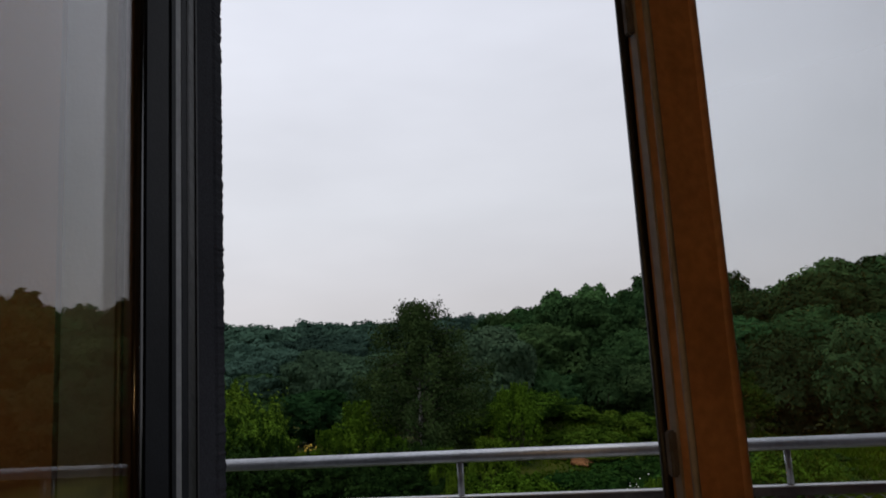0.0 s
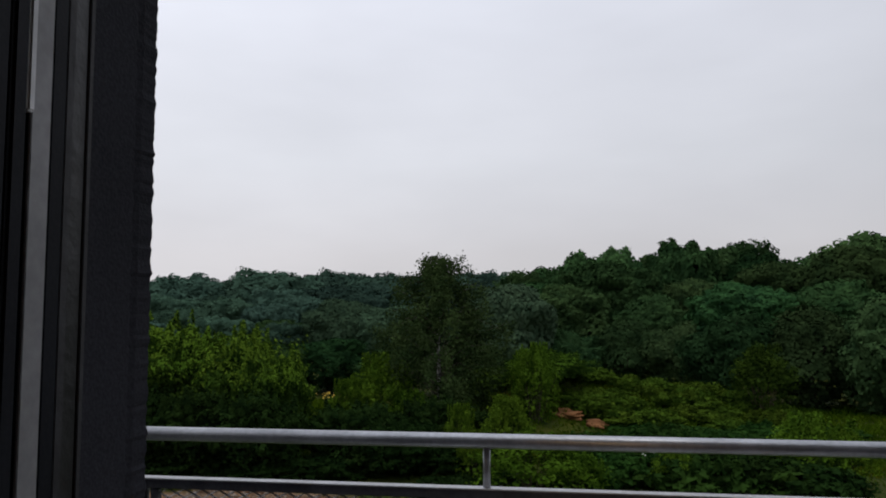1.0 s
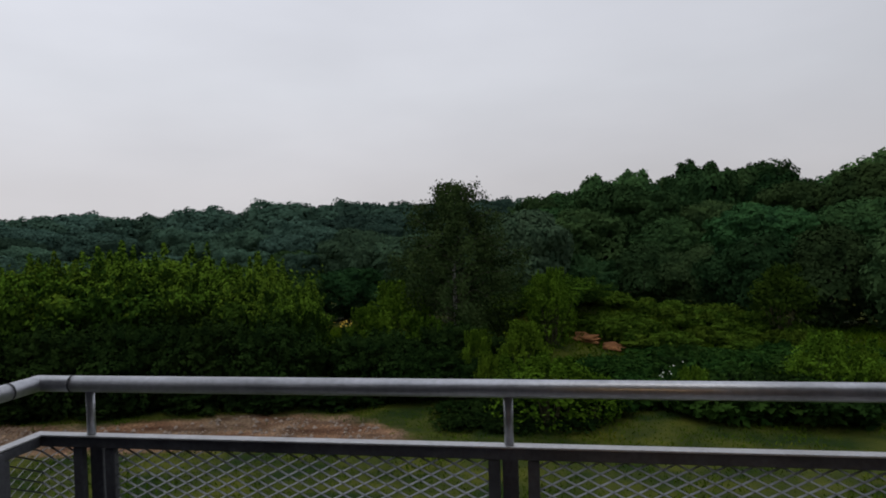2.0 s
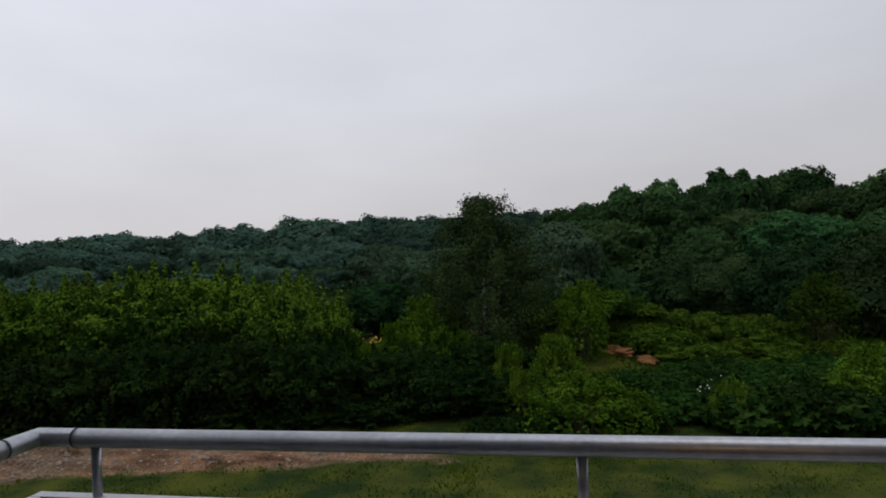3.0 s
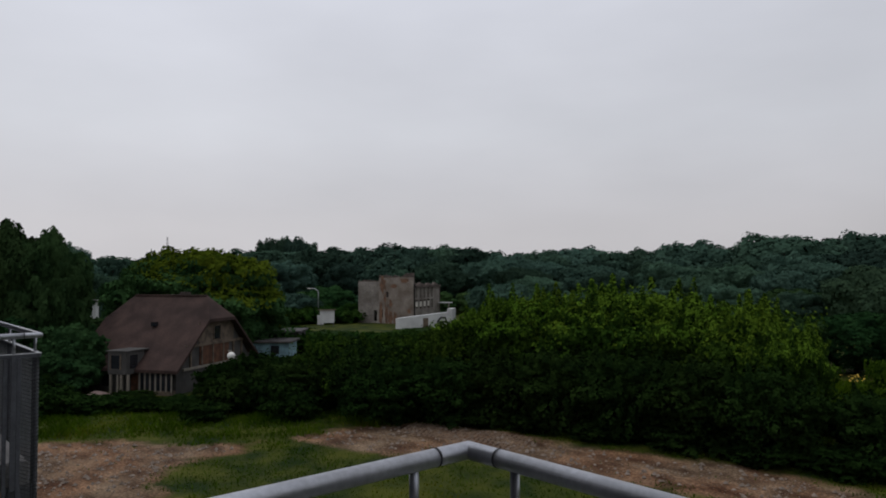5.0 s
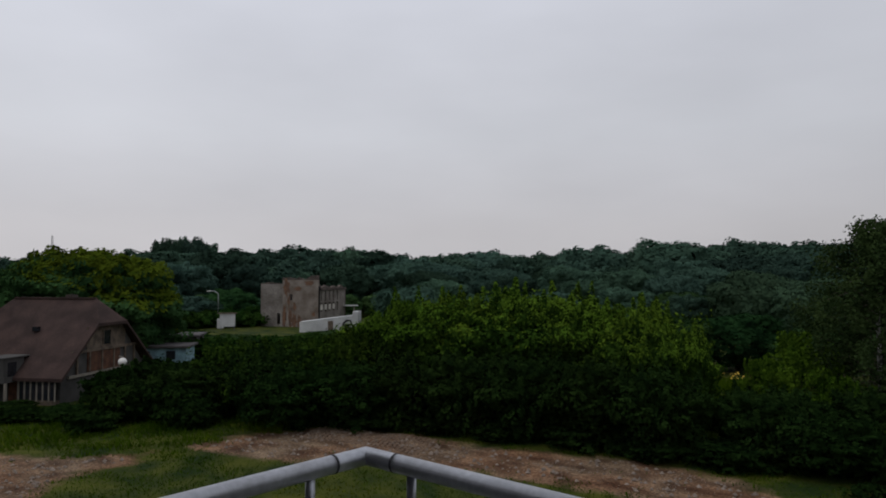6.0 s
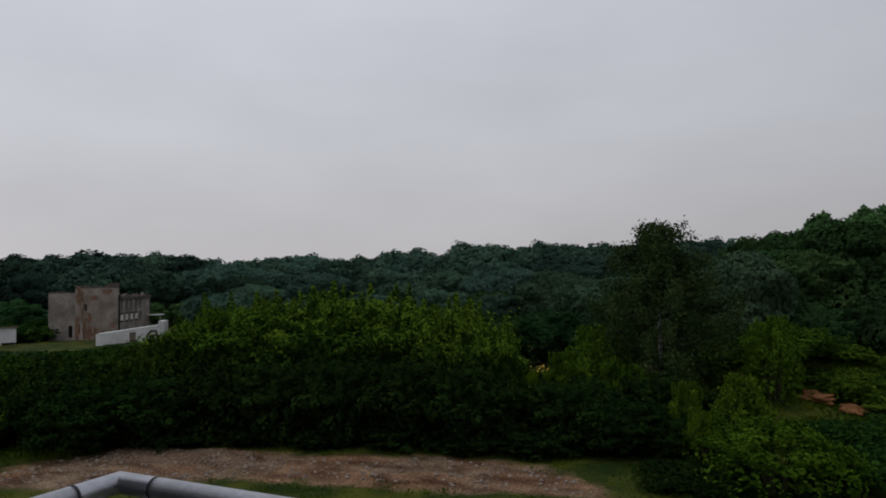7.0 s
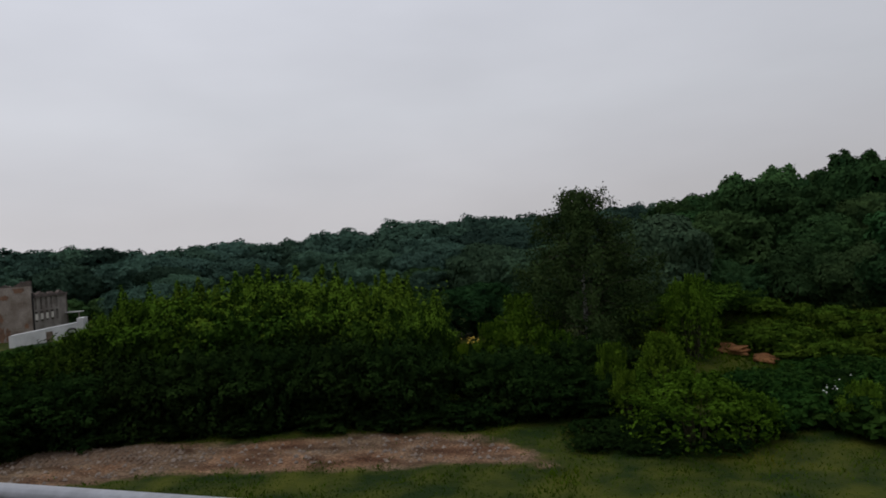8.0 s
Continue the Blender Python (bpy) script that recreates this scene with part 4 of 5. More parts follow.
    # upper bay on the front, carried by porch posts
    bay = part("bay", boxed(-4.6, -3.0, -1.3, 0.4, 1.75, 3.3, bevel=0.02), M["shaded_render_grey"], h, "projecting bay with flat pale cornice")
    part("cornice", boxed(-4.7, -2.9, -1.4, 1.1, 3.302, 3.38, bevel=0.02), M["shaded_render_grey"], bay)
    for x in (-4.3,):
        w = part("window", boxed(x, x + 0.75, -1.33, -1.305, 2.15, 3.05), M["house_glass"], bay)
        part("window_frame", boxed(x - 0.08, x, -1.36, -1.3, 2.08, 3.12), M["timber"], w)
        part("window_frame", boxed(x + 0.75, x + 0.83, -1.36, -1.3, 2.08, 3.12), M["timber"], w)
    w = part("window", boxed(-2.998, -2.97, -1.0, -0.3, 2.15, 3.05), M["house_glass"], bay)
    for x in (-4.5, -3.9, -3.6, -3.05):
        part("porch_post", boxed(x, x + 0.14, -1.25, -1.11, -0.1, 1.75), M["timber_white"], h, "white painted post")
    part("porch_door", boxed(-3.75, -3.15, -0.04, -0.003, 0.0, 1.7), M["brick_orange"], h, "rust brown porch door")
    # veranda glazing
    ver = part("veranda", boxed(-2.8, -0.05, -0.35, -0.004, -0.1, 0.6), M["timber"], h, "glazed veranda with white mullions")
    part("veranda_glass", boxed(-2.8, -0.05, -0.32, -0.3, 0.6, 1.75), M["house_glass"], ver)
    for i in range(7):
        x = -2.8 + i * 0.44
        part("mullion", boxed(x, x + 0.09, -0.38, -0.28, 0.55, 1.8), M["timber_white"], ver)
    part("veranda_head", boxed(-2.85, 0.02, -0.4, -0.02, 1.8, 1.95), M["timber_white"], ver)
    for x in (-7.6, -6.3):
        part("window", boxed(x, x + 0.9, -0.03, -0.003, 0.7, 1.8), M["house_glass"], h)
    lamp = thing("yard_lamp", "white globe lamp on a dark pole in the shrubs", "lamp", at=(-43.6, 18.7, 0))
    b = bmesh.new()
    tube(b, [(0, 0, -0.1), (0, 0, 2.55)], [0.05, 0.04], 8)
    part("pole", b, M["steel_dark"], lamp, smooth=True)
    b = bmesh.new()
    bmesh.ops.create_uvsphere(b, u_segments=14, v_segments=10, radius=0.27, matrix=Matrix.Translation((0, 0, 2.75)))
    part("globe", b, M["lamp_white"], lamp, smooth=True)
    part("bracket", boxed(-0.5, 0.1, -0.03, 0.03, 3.04, 3.09), M["timber_white"], lamp)
    heap = bmesh.new()
    bmesh.ops.create_icosphere(heap, subdivisions=3, radius=1.0)
    for v in heap.verts:
        v.co *= 1 + 0.15 * noise.noise(v.co * 2)
        v.co.x *= 1.3
        v.co.z *= 0.75
    hp = part("garden_tent", heap, M["tarp"], None, smooth=True)
    hp.matrix_basis = pose(-47.5, 11.4, -0.05)
    tagged(hp, "pale rounded tarpaulin mound beside the house", "tarpaulin")


build_house()


# ---------------------------------------------------------------- ruin, shed, street furniture
def hole_wall(bm, x0, x1, y0, y1, z0, z1, holes):
    """A wall with rectangular holes, as blocks round them; holes: (from, to, low, high) along x, in one row or more."""
    rows = sorted({(lo, hi) for _, _, lo, hi in holes})
    z = z0
    for lo, hi in rows:
        if lo > z:
            box(bm, x0, x1, y0, y1, z, lo)
        x = x0
        for a, c in sorted((a, c) for a, c, l, h in holes if (l, h) == (lo, hi)):
            box(bm, x, a, y0, y1, lo, hi)
            x = c
        box(bm, x, x1, y0, y1, lo, hi)
        z = hi
    box(bm, x0, x1, y0, y1, z, z1)
    return bm


def build_ruin():
    """Local axes: x along the main face to the near corner at the origin, y to the back."""
    turn = math.degrees(math.atan2(0.458, 0.887))
    r = thing("ruined_building", "roofless brick ruin with peeling pale plaster and empty windows", "ruin", at=(-88.9, 70.6, -0.2), turn=turn)
    A, B = 10.6, 11.5
    rng = random.Random(3)
    b = hole_wall(bmesh.new(), -A + 4.2, 0, 0, 0.45, 0, 8.0, [(-6.4, -5.7, 1.2, 2.6), (-5.2, -4.6, 4.6, 5.6)])
    part("front_wall", b, M["ruin_warm"], r, "patched wall with bare brick")

    def ragged(x0, x1, y0, y1, z, lo, hi):
        """A broken wall head that rises and falls in slopes and small steps."""
        b, n = bmesh.new(), int((x1 - x0) / 0.28)
        h = (lo + hi) / 2
        for i in range(n):
            a, c = x0 + (x1 - x0) * i / n, x0 + (x1 - x0) * (i + 1) / n
            h2 = max(lo, min(hi, h + rng.uniform(-0.22, 0.22)))
            f = [[b.verts.new((x, y, q)) for x, q in ((a, z), (c, z), (c, z + h2), (a, z + h))] for y in (y0, y1)]
            b.faces.new(f[0])
            b.faces.new(f[1][::-1])
            for k in range(4):
                b.faces.new((f[0][k], f[1][k], f[1][(k + 1) % 4], f[0][(k + 1) % 4]))
            h = h2 if rng.uniform(0, 1) > 0.25 else max(lo, h2 - rng.uniform(0, 0.25))
        bmesh.ops.recalc_face_normals(b, faces=b.faces)
        return b

    part("broken_top", ragged(-A + 4.2, 0, 0.0, 0.45, 8.001, 0.08, 0.75), M["ruin_dark"], r, "ragged broken brick top")
    part("broken_top", ragged(-A, -A + 4.19, 0.35, 0.8, 7.301, 0.04, 0.3), M["ruin_dark"], r)
    part("downpipe", boxed(0.03, 0.2, 0.1, 0.3, 0, 7.0, bevel=0.03), M["hollow"], r, "dark downpipe at the corner")
    b = hole_wall(bmesh.new(), -A, -A + 4.2, 0.35, 0.8, 0, 7.3, [(-A + 3.0, -A + 3.6, 0.6, 2.4)])
    part("front_wall", b, M["ruin"], r, "lower wall with pale plaster")
    def scar(x, z, sx, sz):
        """A patch with a broken outline where the plaster has come off."""
        b, n = bmesh.new(), 22
        rim = []
        for k in range(n):
            a = k * math.tau / n
            f = 0.62 + rng.uniform(-0.2, 0.28)
            rim.append((x + f * sx * math.cos(a), max(0.02, z + sz / 2 + f * sz * 0.9 * math.sin(a))))
        lo = [b.verts.new((p, 0.1, q)) for p, q in rim]
        hi = [b.verts.new((p, -0.025, q)) for p, q in rim]
        b.faces.new(hi)
        for k in range(n):
            b.faces.new((lo[k], lo[(k + 1) % n], hi[(k + 1) % n], hi[k]))
        bmesh.ops.recalc_face_normals(b, faces=b.faces)
        return b

    part("brick_scar", scar(-A + 4.5, 0.0, 0.5, 3.2), M["ruin_brick"], r, "strip of bare red brick")
    for x, z, sx, sz in ((-3.6, 6.2, 0.9, 0.6), (-5.0, 0.2, 0.5, 2.9), (-4.25, 0.15, 0.7, 2.1), (-5.7, 5.6, 0.8, 2.3), (-3.4, 0.3, 0.5, 1.6), (-4.2, 3.1, 0.4, 1.1), (-5.3, 3.6, 0.35, 1.5), (-1.6, 7.2, 1.3, 0.6), (-0.8, 2.0, 0.4, 0.7)):
        part("brick_scar", scar(x, z, sx, sz), M["ruin_brick"], r)
    # side wing, lower, with two rows of windows
    side = []
    for i in range(5):
        a = 0.9 + i * 1.7
        side += [(a, a + 0.85, 2.7, 4.2), (a, a + 0.75, 4.5, 6.25)]
    b = hole_wall(bmesh.new(), 0.45, B, 0.0, 0.45, 0, 6.6, side)
    w = part("side_wall", b, M["ruin"], r, "side wall with empty window holes")
    w.matrix_basis = pose(0, 0, 0, 0, 0, 90)
    for i in range(4):
        a = 0.9 + i * 1.7
        s = part("boarding", boxed(a + 0.05, a + 0.8, -0.04, 0.02, 3.001, 3.9), M["pale_sill"], r, "pale boarded window")
        s.matrix_basis = pose(0.0, 0, 0, 0, 0, 90)
    top = part("broken_top", ragged(0.5, B, 0.0, 0.45, 6.601, 0.05, 0.7), M["ruin_dark"], r)
    top.matrix_basis = pose(0, 0, 0, 0, 0, 90)
    part("eave", boxed(-0.1, 0.3, 0.45, B, 6.3, 6.62), M["ruin_dark"], r, "dark broken eave")
    part("back_wall", boxed(-A, 0, B, B + 0.45, 0, 6.4), M["ruin_dark"], r)
    part("back_wall", boxed(-A, -A + 0.45, 0.8, B, 0, 6.8), M["ruin_dark"], r)
    part("inner_floor", boxed(-A + 0.5, -0.5, 0.9, B - 0.02, 2.4, 2.6), M["hollow"], r)
    # added sheet behind the side windows; its black stands in for unlit depth
    part("inner_wall", boxed(-1.6, -1.4, 0.5, B - 0.05, 2.601, 6.5), M["hollow"], r, "added near-black sheet that keeps the window holes dark")
    part("canopy", boxed(0.2, 2.4, B - 1.0, B + 0.6, 3.3, 3.45), M["white_wall"], r)
    part("canopy_post", boxed(2.1, 2.25, B - 0.9, B - 0.75, 0, 3.3), M["timber_white"], r)

    s = thing("white_shed", "low white walled shed with sloping top beside the ruin", "shed", at=(-79.3, 65.2, -0.2), turn=math.degrees(math.atan2(0.62, 0.78)))
    b = bmesh.new()
    prof = [(-4.6, -0.2), (4.2, -0.2), (4.2, 3.3), (3.4, 3.3), (3.4, 2.75), (-4.6, 1.75)]
    f0 = [b.verts.new((x, 0, z)) for x, z in prof]
    f1 = [b.verts.new((x, 3.0, z)) for x, z in prof]
    b.faces.new(f0[::-1])
    b.faces.new(f1)
    for i in range(len(prof)):
        j = (i + 1) % len(prof)
        b.faces.new((f0[i], f0[j], f1[j], f1[i]))
    bmesh.ops.recalc_face_normals(b, faces=b.faces)
    part("wall", b, M["white_wall"], s, "chalky white wall")
    part("door", boxed(-0.3, 0.5, -0.04, -0.004, 0, 1.9), M["timber"], s, "brown plank door")
    arch = bmesh.new()
    tube(arch, [(1.9, -0.03, 0.3), (2.0, -0.03, 1.5), (2.5, -0.03, 2.0), (3.1, -0.03, 2.0), (3.4, -0.03, 1.2)], [0.12, 0.14, 0.15, 0.14, 0.1], 8)
    part("painted_arch", arch, M["gasket_black"], s, "black painted curve")
    part("hatch", boxed(2.2, 2.9, -0.05, -0.005, 0.7, 1.5), M["house_glass"], s)

    lamp = thing("street_lamp", "tall grey street lamp with curved arm at the roadside", "street lamp", at=(-101.8, 60.1, 0))
    b = bmesh.new()
    tube(b, [(0, 0, -0.2), (0, 0, 5.0), (-0.05, -0.08, 5.6), (-0.35, -0.55, 5.95), (-0.75, -1.1, 6.0)], [0.11, 0.08, 0.07, 0.06, 0.05], 8)
    part("pole", b, M["steel"], lamp, smooth=True)
    b = boxed(-1.2, -0.6, -1.5, -0.95, 5.9, 6.04, bevel=0.05)
    part("lantern", b, M["lamp_white"], lamp)
    sg = thing("roadside_cabinet", "white box sign on two posts with a dark cap", "sign", at=(-94.2, 57.2, 0), turn=58)
    part("panel", boxed(-1.15, 1.15, -0.12, 0.12, 0.6, 2.6, bevel=0.02), M["white_wall"], sg)
    part("cap", boxed(-1.5, 1.4, -0.25, 0.25, 2.602, 2.75), M["timber"], sg)
    for x in (-1.0, 0.95):
        part("post", boxed(x, x + 0.1, -0.05, 0.05, -0.1, 0.6), M["steel_dark"], sg)
    kb = thing("switch_box", "pale grey utility box beside the street lamp", "utility box", at=(-98.6, 58.6, 0), turn=58)
    part("body", boxed(-0.5, 0.5, -0.3, 0.3, 0, 1.6, bevel=0.03), M["white_wall"], kb)
    part("plinth", boxed(-0.55, 0.55, -0.35, 0.35, -0.1, 0.12), M["concrete"], kb)

    for name, label, x, y, L, W, H, turn, wall, roofm in (
            ("garden_shed", "low shed with faded blue boards and pale felt roof", -61.1, 30.2, 5.0, 3.2, 1.75, 48, "blue_wall", "tile_dark"),
            ("garage", "grey garage with flat felt roof among the trees", -67.7, 34.9, 5.0, 4.0, 2.1, 50, "shaded_render_grey", "tile_dark"),
            ("outbuilding", "small white outbuilding behind the trees", -82.4, 17.6, 5.0, 4.0, 5.4, 70, "white_wall", "tile_dark"),
            ("outbuilding", "small white outbuilding behind the trees", -74.0, 12.2, 3.0, 3.0, 2.6, 70, "white_wall", "tile_dark")):
        g = thing(name, label, "shed", at=(x, y, 0), turn=turn)
        part("wall", boxed(-L / 2, L / 2, -W / 2, W / 2, -0.2, H), M[wall], g)
        part("roof", boxed(-L / 2 - 0.3, L / 2 + 0.3, -W / 2 - 0.3, W / 2 + 0.3, H + 0.002, H + 0.18, bevel=0.03), M[roofm], g)
        for k in (-0.3, 0.15):
            part("window", boxed(L * k, L * k + 0.8, -W / 2 - 0.03, -W / 2 - 0.003, H * 0.4, H * 0.85), M["house_glass"], g)
    # far tower blocks and a mast on the skyline
    for x, y, w, hh in ((-284, 358, 5, 24.2), (-277, 364, 4, 23.2)):
        t = thing("tower_block", "grey high block far off above the woods", "building", "far tower blocks", at=(x, y, 0), turn=40)
        part("wall", boxed(-w / 2, w / 2, -5, 5, 0, hh), M["tower"], t)
        for i in range(5):
            part("window_band", boxed(-w / 2 + 0.5, w / 2 - 0.5, -5.1, -5.002, hh - 2.6 - i * 3, hh - 1.2 - i * 3), M["house_glass"], t)
    m = thing("radio_mast", "thin lattice radio mast far off above the woods", "mast", at=(-282, 97.3, 0))
    b = bmesh.new()
    for dx, dy in ((-0.5, -0.4), (0.5, -0.4), (0, 0.5)):
        tube(b, [(dx * 1.6, dy * 1.6, 0), (dx * 0.4, dy * 0.4, 24)], [0.09, 0.06], 5)
    for i in range(11):
        s = 1.6 - 0.11 * i
        tube(b, [(-0.5 * s, -0.4 * s, i * 2.2), (0.5 * s, -0.4 * s, i * 2.2 + 1.1), (0, 0.5 * s, i * 2.2 + 1.6), (-0.5 * s, -0.4 * s, i * 2.2 + 2.2)], [0.06] * 4, 4)
    part("lattice", b, M["steel_dark"], m)


build_ruin()

# ---------------------------------------------------------------- woods
EYE = (1.45, -1.45, 8.15)
SKYLINE = ((-64.5, 1.95), (-59.1, 2.1), (-56.4, 2.05), (-52.9, 2.4), (-49.9, 2.25), (-47.2, 2.3), (-43.3, 1.65), (-41.2, 1.8), (-38.2, 2.15), (-35.6, 1.75),
           (-32.6, 1.85), (-29.5, 2.4), (-26.8, 1.95), (-22.8, 2.9), (-20.4, 2.25), (-17.0, 2.8), (-14.2, 2.4), (-11.8, 2.5), (-8.8, 2.5), (-6.2, 2.65), (-2.2, 2.7),
           (0.4, 3.1), (2.9, 4.2), (5.4, 4.5), (7.9, 3.75), (10.5, 5.0), (12.9, 4.2), (14.6, 4.75), (16.1, 3.9), (18.8, 3.0), (21.0, 3.9), (22.8, 4.85), (25.2, 4.9),
           (28.0, 4.8), (31.5, 5.0), (34.2, 4.7), (36.0, 4.3), (39.0, 5.9), (42.0, 4.6))



def skyline(b):
    return float(np.interp(b, [s[0] for s in SKYLINE], [s[1] for s in SKYLINE]))


def spot(bearing, dist):
    return EYE[0] + dist * math.sin(radians(bearing)), EYE[1] + dist * math.cos(radians(bearing))


def build_woods():
    near = [tree_maker(10 + k, 5.6 + 0.4 * k, 12, 3.0, 7000, 0.46, M["forest_leaf"], M["bark"], "forest_tree",
                       "dense dark green deciduous tree at the edge of the woods", "edge trees", 0.24, 8, 1.35 + 0.2 * k) for k in range(3)]
    # k of 2 and 3 carry the haze over the left woods in their colour
    back = [tree_maker(30 + k, 5.0 + 0.4 * k, 12, 0.8, 4000, 0.52, M["forest_leaf" if k < 2 else "haze_leaf"], M["bark"], "forest_tree",
                       ("tall dark green" if k < 2 else "tall haze-greyed green") + " deciduous tree standing in the woods", "wood trees", 0.24, 6, 1.5) for k in range(4)]
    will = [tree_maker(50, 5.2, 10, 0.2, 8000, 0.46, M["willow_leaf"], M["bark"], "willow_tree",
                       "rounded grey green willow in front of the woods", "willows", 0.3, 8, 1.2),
            tree_maker(52, 5.8, 12, 3.0, 6600, 0.46, M["haze_leaf"], M["bark"], "forest_tree",
                       "rounded haze-greyed green deciduous tree beyond the shrubs", "edge trees", 0.24, 8, 1.5)]
    shade = [tree_maker(60, 5.6, 12, 0.2, 6600, 0.42, M["dark_leaf"], M["bark"], "forest_tree", "dark leafy tree where the woods meet the meadow", "edge trees", 0.24, 8, 1.6)]
    makers = near + back + will + shade
    rng = random.Random(11)
    P = []

    def put(w, bearing, dist, elev, width=1.0):
        x, y = spot(bearing, dist)
        base = 10.0 if w == 7 else 12.0
        h = (EYE[2] + dist * math.tan(radians(elev)) - ground_height(x, y)) / base
        P.append((w, x, y, h * width * rng.uniform(0.9, 1.15), h, rng.uniform(0, 360)))

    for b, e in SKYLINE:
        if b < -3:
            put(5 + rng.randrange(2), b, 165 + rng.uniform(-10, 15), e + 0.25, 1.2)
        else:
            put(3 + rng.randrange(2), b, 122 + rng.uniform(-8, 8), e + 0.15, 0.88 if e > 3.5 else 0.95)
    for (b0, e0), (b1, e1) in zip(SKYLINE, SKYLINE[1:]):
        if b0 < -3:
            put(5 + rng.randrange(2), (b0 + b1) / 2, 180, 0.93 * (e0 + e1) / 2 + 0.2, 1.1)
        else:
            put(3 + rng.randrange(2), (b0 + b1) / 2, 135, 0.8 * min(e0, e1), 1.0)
    # rows before the skyline, lower the nearer they stand
    for d, f, step, wide in ((106, 0.72, 5.4, 1.1), (89, 0.44, 5.8, 1.12)):
        b = -4.0 + rng.uniform(0, 3)
        while b < 41:
            put(rng.randrange(3), b, d + rng.uniform(-4, 4), skyline(b) * f * rng.uniform(0.45, 1.2), wide * 0.9)
            b += step * rng.uniform(0.8, 1.2)
    b = 2.0
    while b < 43:
        put(9, b, (61 if b > 12 else 70) + rng.uniform(-3, 3), (0.2 if b > 12 else -1.2) + rng.uniform(-0.9, 0.8), 1.05)
        b += 4.6 * rng.uniform(0.8, 1.2)
    b = 1.0
    while b < 41:
        put(3 + rng.randrange(2), b, 87 + rng.uniform(-3, 3), -2.2 + rng.uniform(-0.6, 0.5), 1.7)
        b += 4.0 * rng.uniform(0.8, 1.2)
    for lo, hi, d, height, width, step in ((-68, -57, 126, 5.5, 1.8, 2.0), (-66, -45, 140, 5.0, 1.7, 2.6), (-45, -3, 106, 5.0, 1.6, 3.6), (-43, -7, 64, 4.6, 1.5, 4.6), (-94, -66, 112, 5.5, 1.6, 4.0)):
        b = lo + rng.uniform(0, 1)
        while b < hi:
            x, y = spot(b, d + rng.uniform(-4, 4))
            h = height * rng.uniform(0.85, 1.15) / 12
            P.append((3 + rng.randrange(2 if lo > 0 else 4), x, y, h * width, h, rng.uniform(0, 360)))
            b += step * rng.uniform(0.8, 1.2)
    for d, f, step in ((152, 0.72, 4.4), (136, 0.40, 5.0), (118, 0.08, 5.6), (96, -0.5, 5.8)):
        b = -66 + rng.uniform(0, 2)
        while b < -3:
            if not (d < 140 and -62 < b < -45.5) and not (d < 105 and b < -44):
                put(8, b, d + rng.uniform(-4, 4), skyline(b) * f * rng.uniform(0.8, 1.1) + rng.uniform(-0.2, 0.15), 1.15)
            b += step * rng.uniform(0.8, 1.2)
    # trees behind the house and beyond the left balcony
    for b in range(-96, -64, 3):
        put(5 + rng.randrange(2), b + rng.uniform(-1, 1), 190 + rng.uniform(-15, 15), 1.6 * rng.uniform(0.85, 1.05), 0.95)
        if b < -70:
            put(8, b + rng.uniform(-1, 1), 125 + rng.uniform(-8, 8), 0.5 * rng.uniform(0.6, 1.2), 1.0)
    for b, d, e in ((-63.2, 230, 3.05), (-62.2, 236, 3.25), (-61.1, 232, 3.2), (-60.3, 238, 2.9), (-77.9, 180, 2.6), (-77.0, 186, 2.2)):
        put(6, b, d, e, 0.5)
    for b, d, e in ((-3.4, 71, 1.85), (-17.2, 92, 0.65), (-12.8, 88, 0.1)):
        put(7, b, d, e, 1.0)
    plant(makers, P)
    # the woods beyond, one sheet of crowns out to the horizon
    g = Dice(91)
    n = 3600
    be = np.radians(g.uniform(-100, 60, n))
    di = g.uniform(215, 700, n)
    C = np.stack([EYE[0] + di * np.sin(be), EYE[1] + di * np.cos(be), np.full(n, 0.0)], 1)
    C[:, 2] = 4.8 + di * 0.026 - g.uniform(0, 5.0, n)
    per = 9
    u = unit(g.normal(size=(n * per, 3)) + (0, 0, 0.5))
    Q = np.repeat(C, per, 0) + u * g.uniform(1.5, 4.2, (n * per, 1)) * (1, 1, 0.8)
    tagged(new("far_woods", leaves("far_woods", Q, unit(u + g.normal(size=u.shape) * 0.4), g.uniform(1.8, 3.4, n * per), M["forest_leaf"], g, 0.8)),
           "unbroken dark woods out to the horizon", "woods", kind="stuff")


build_woods()


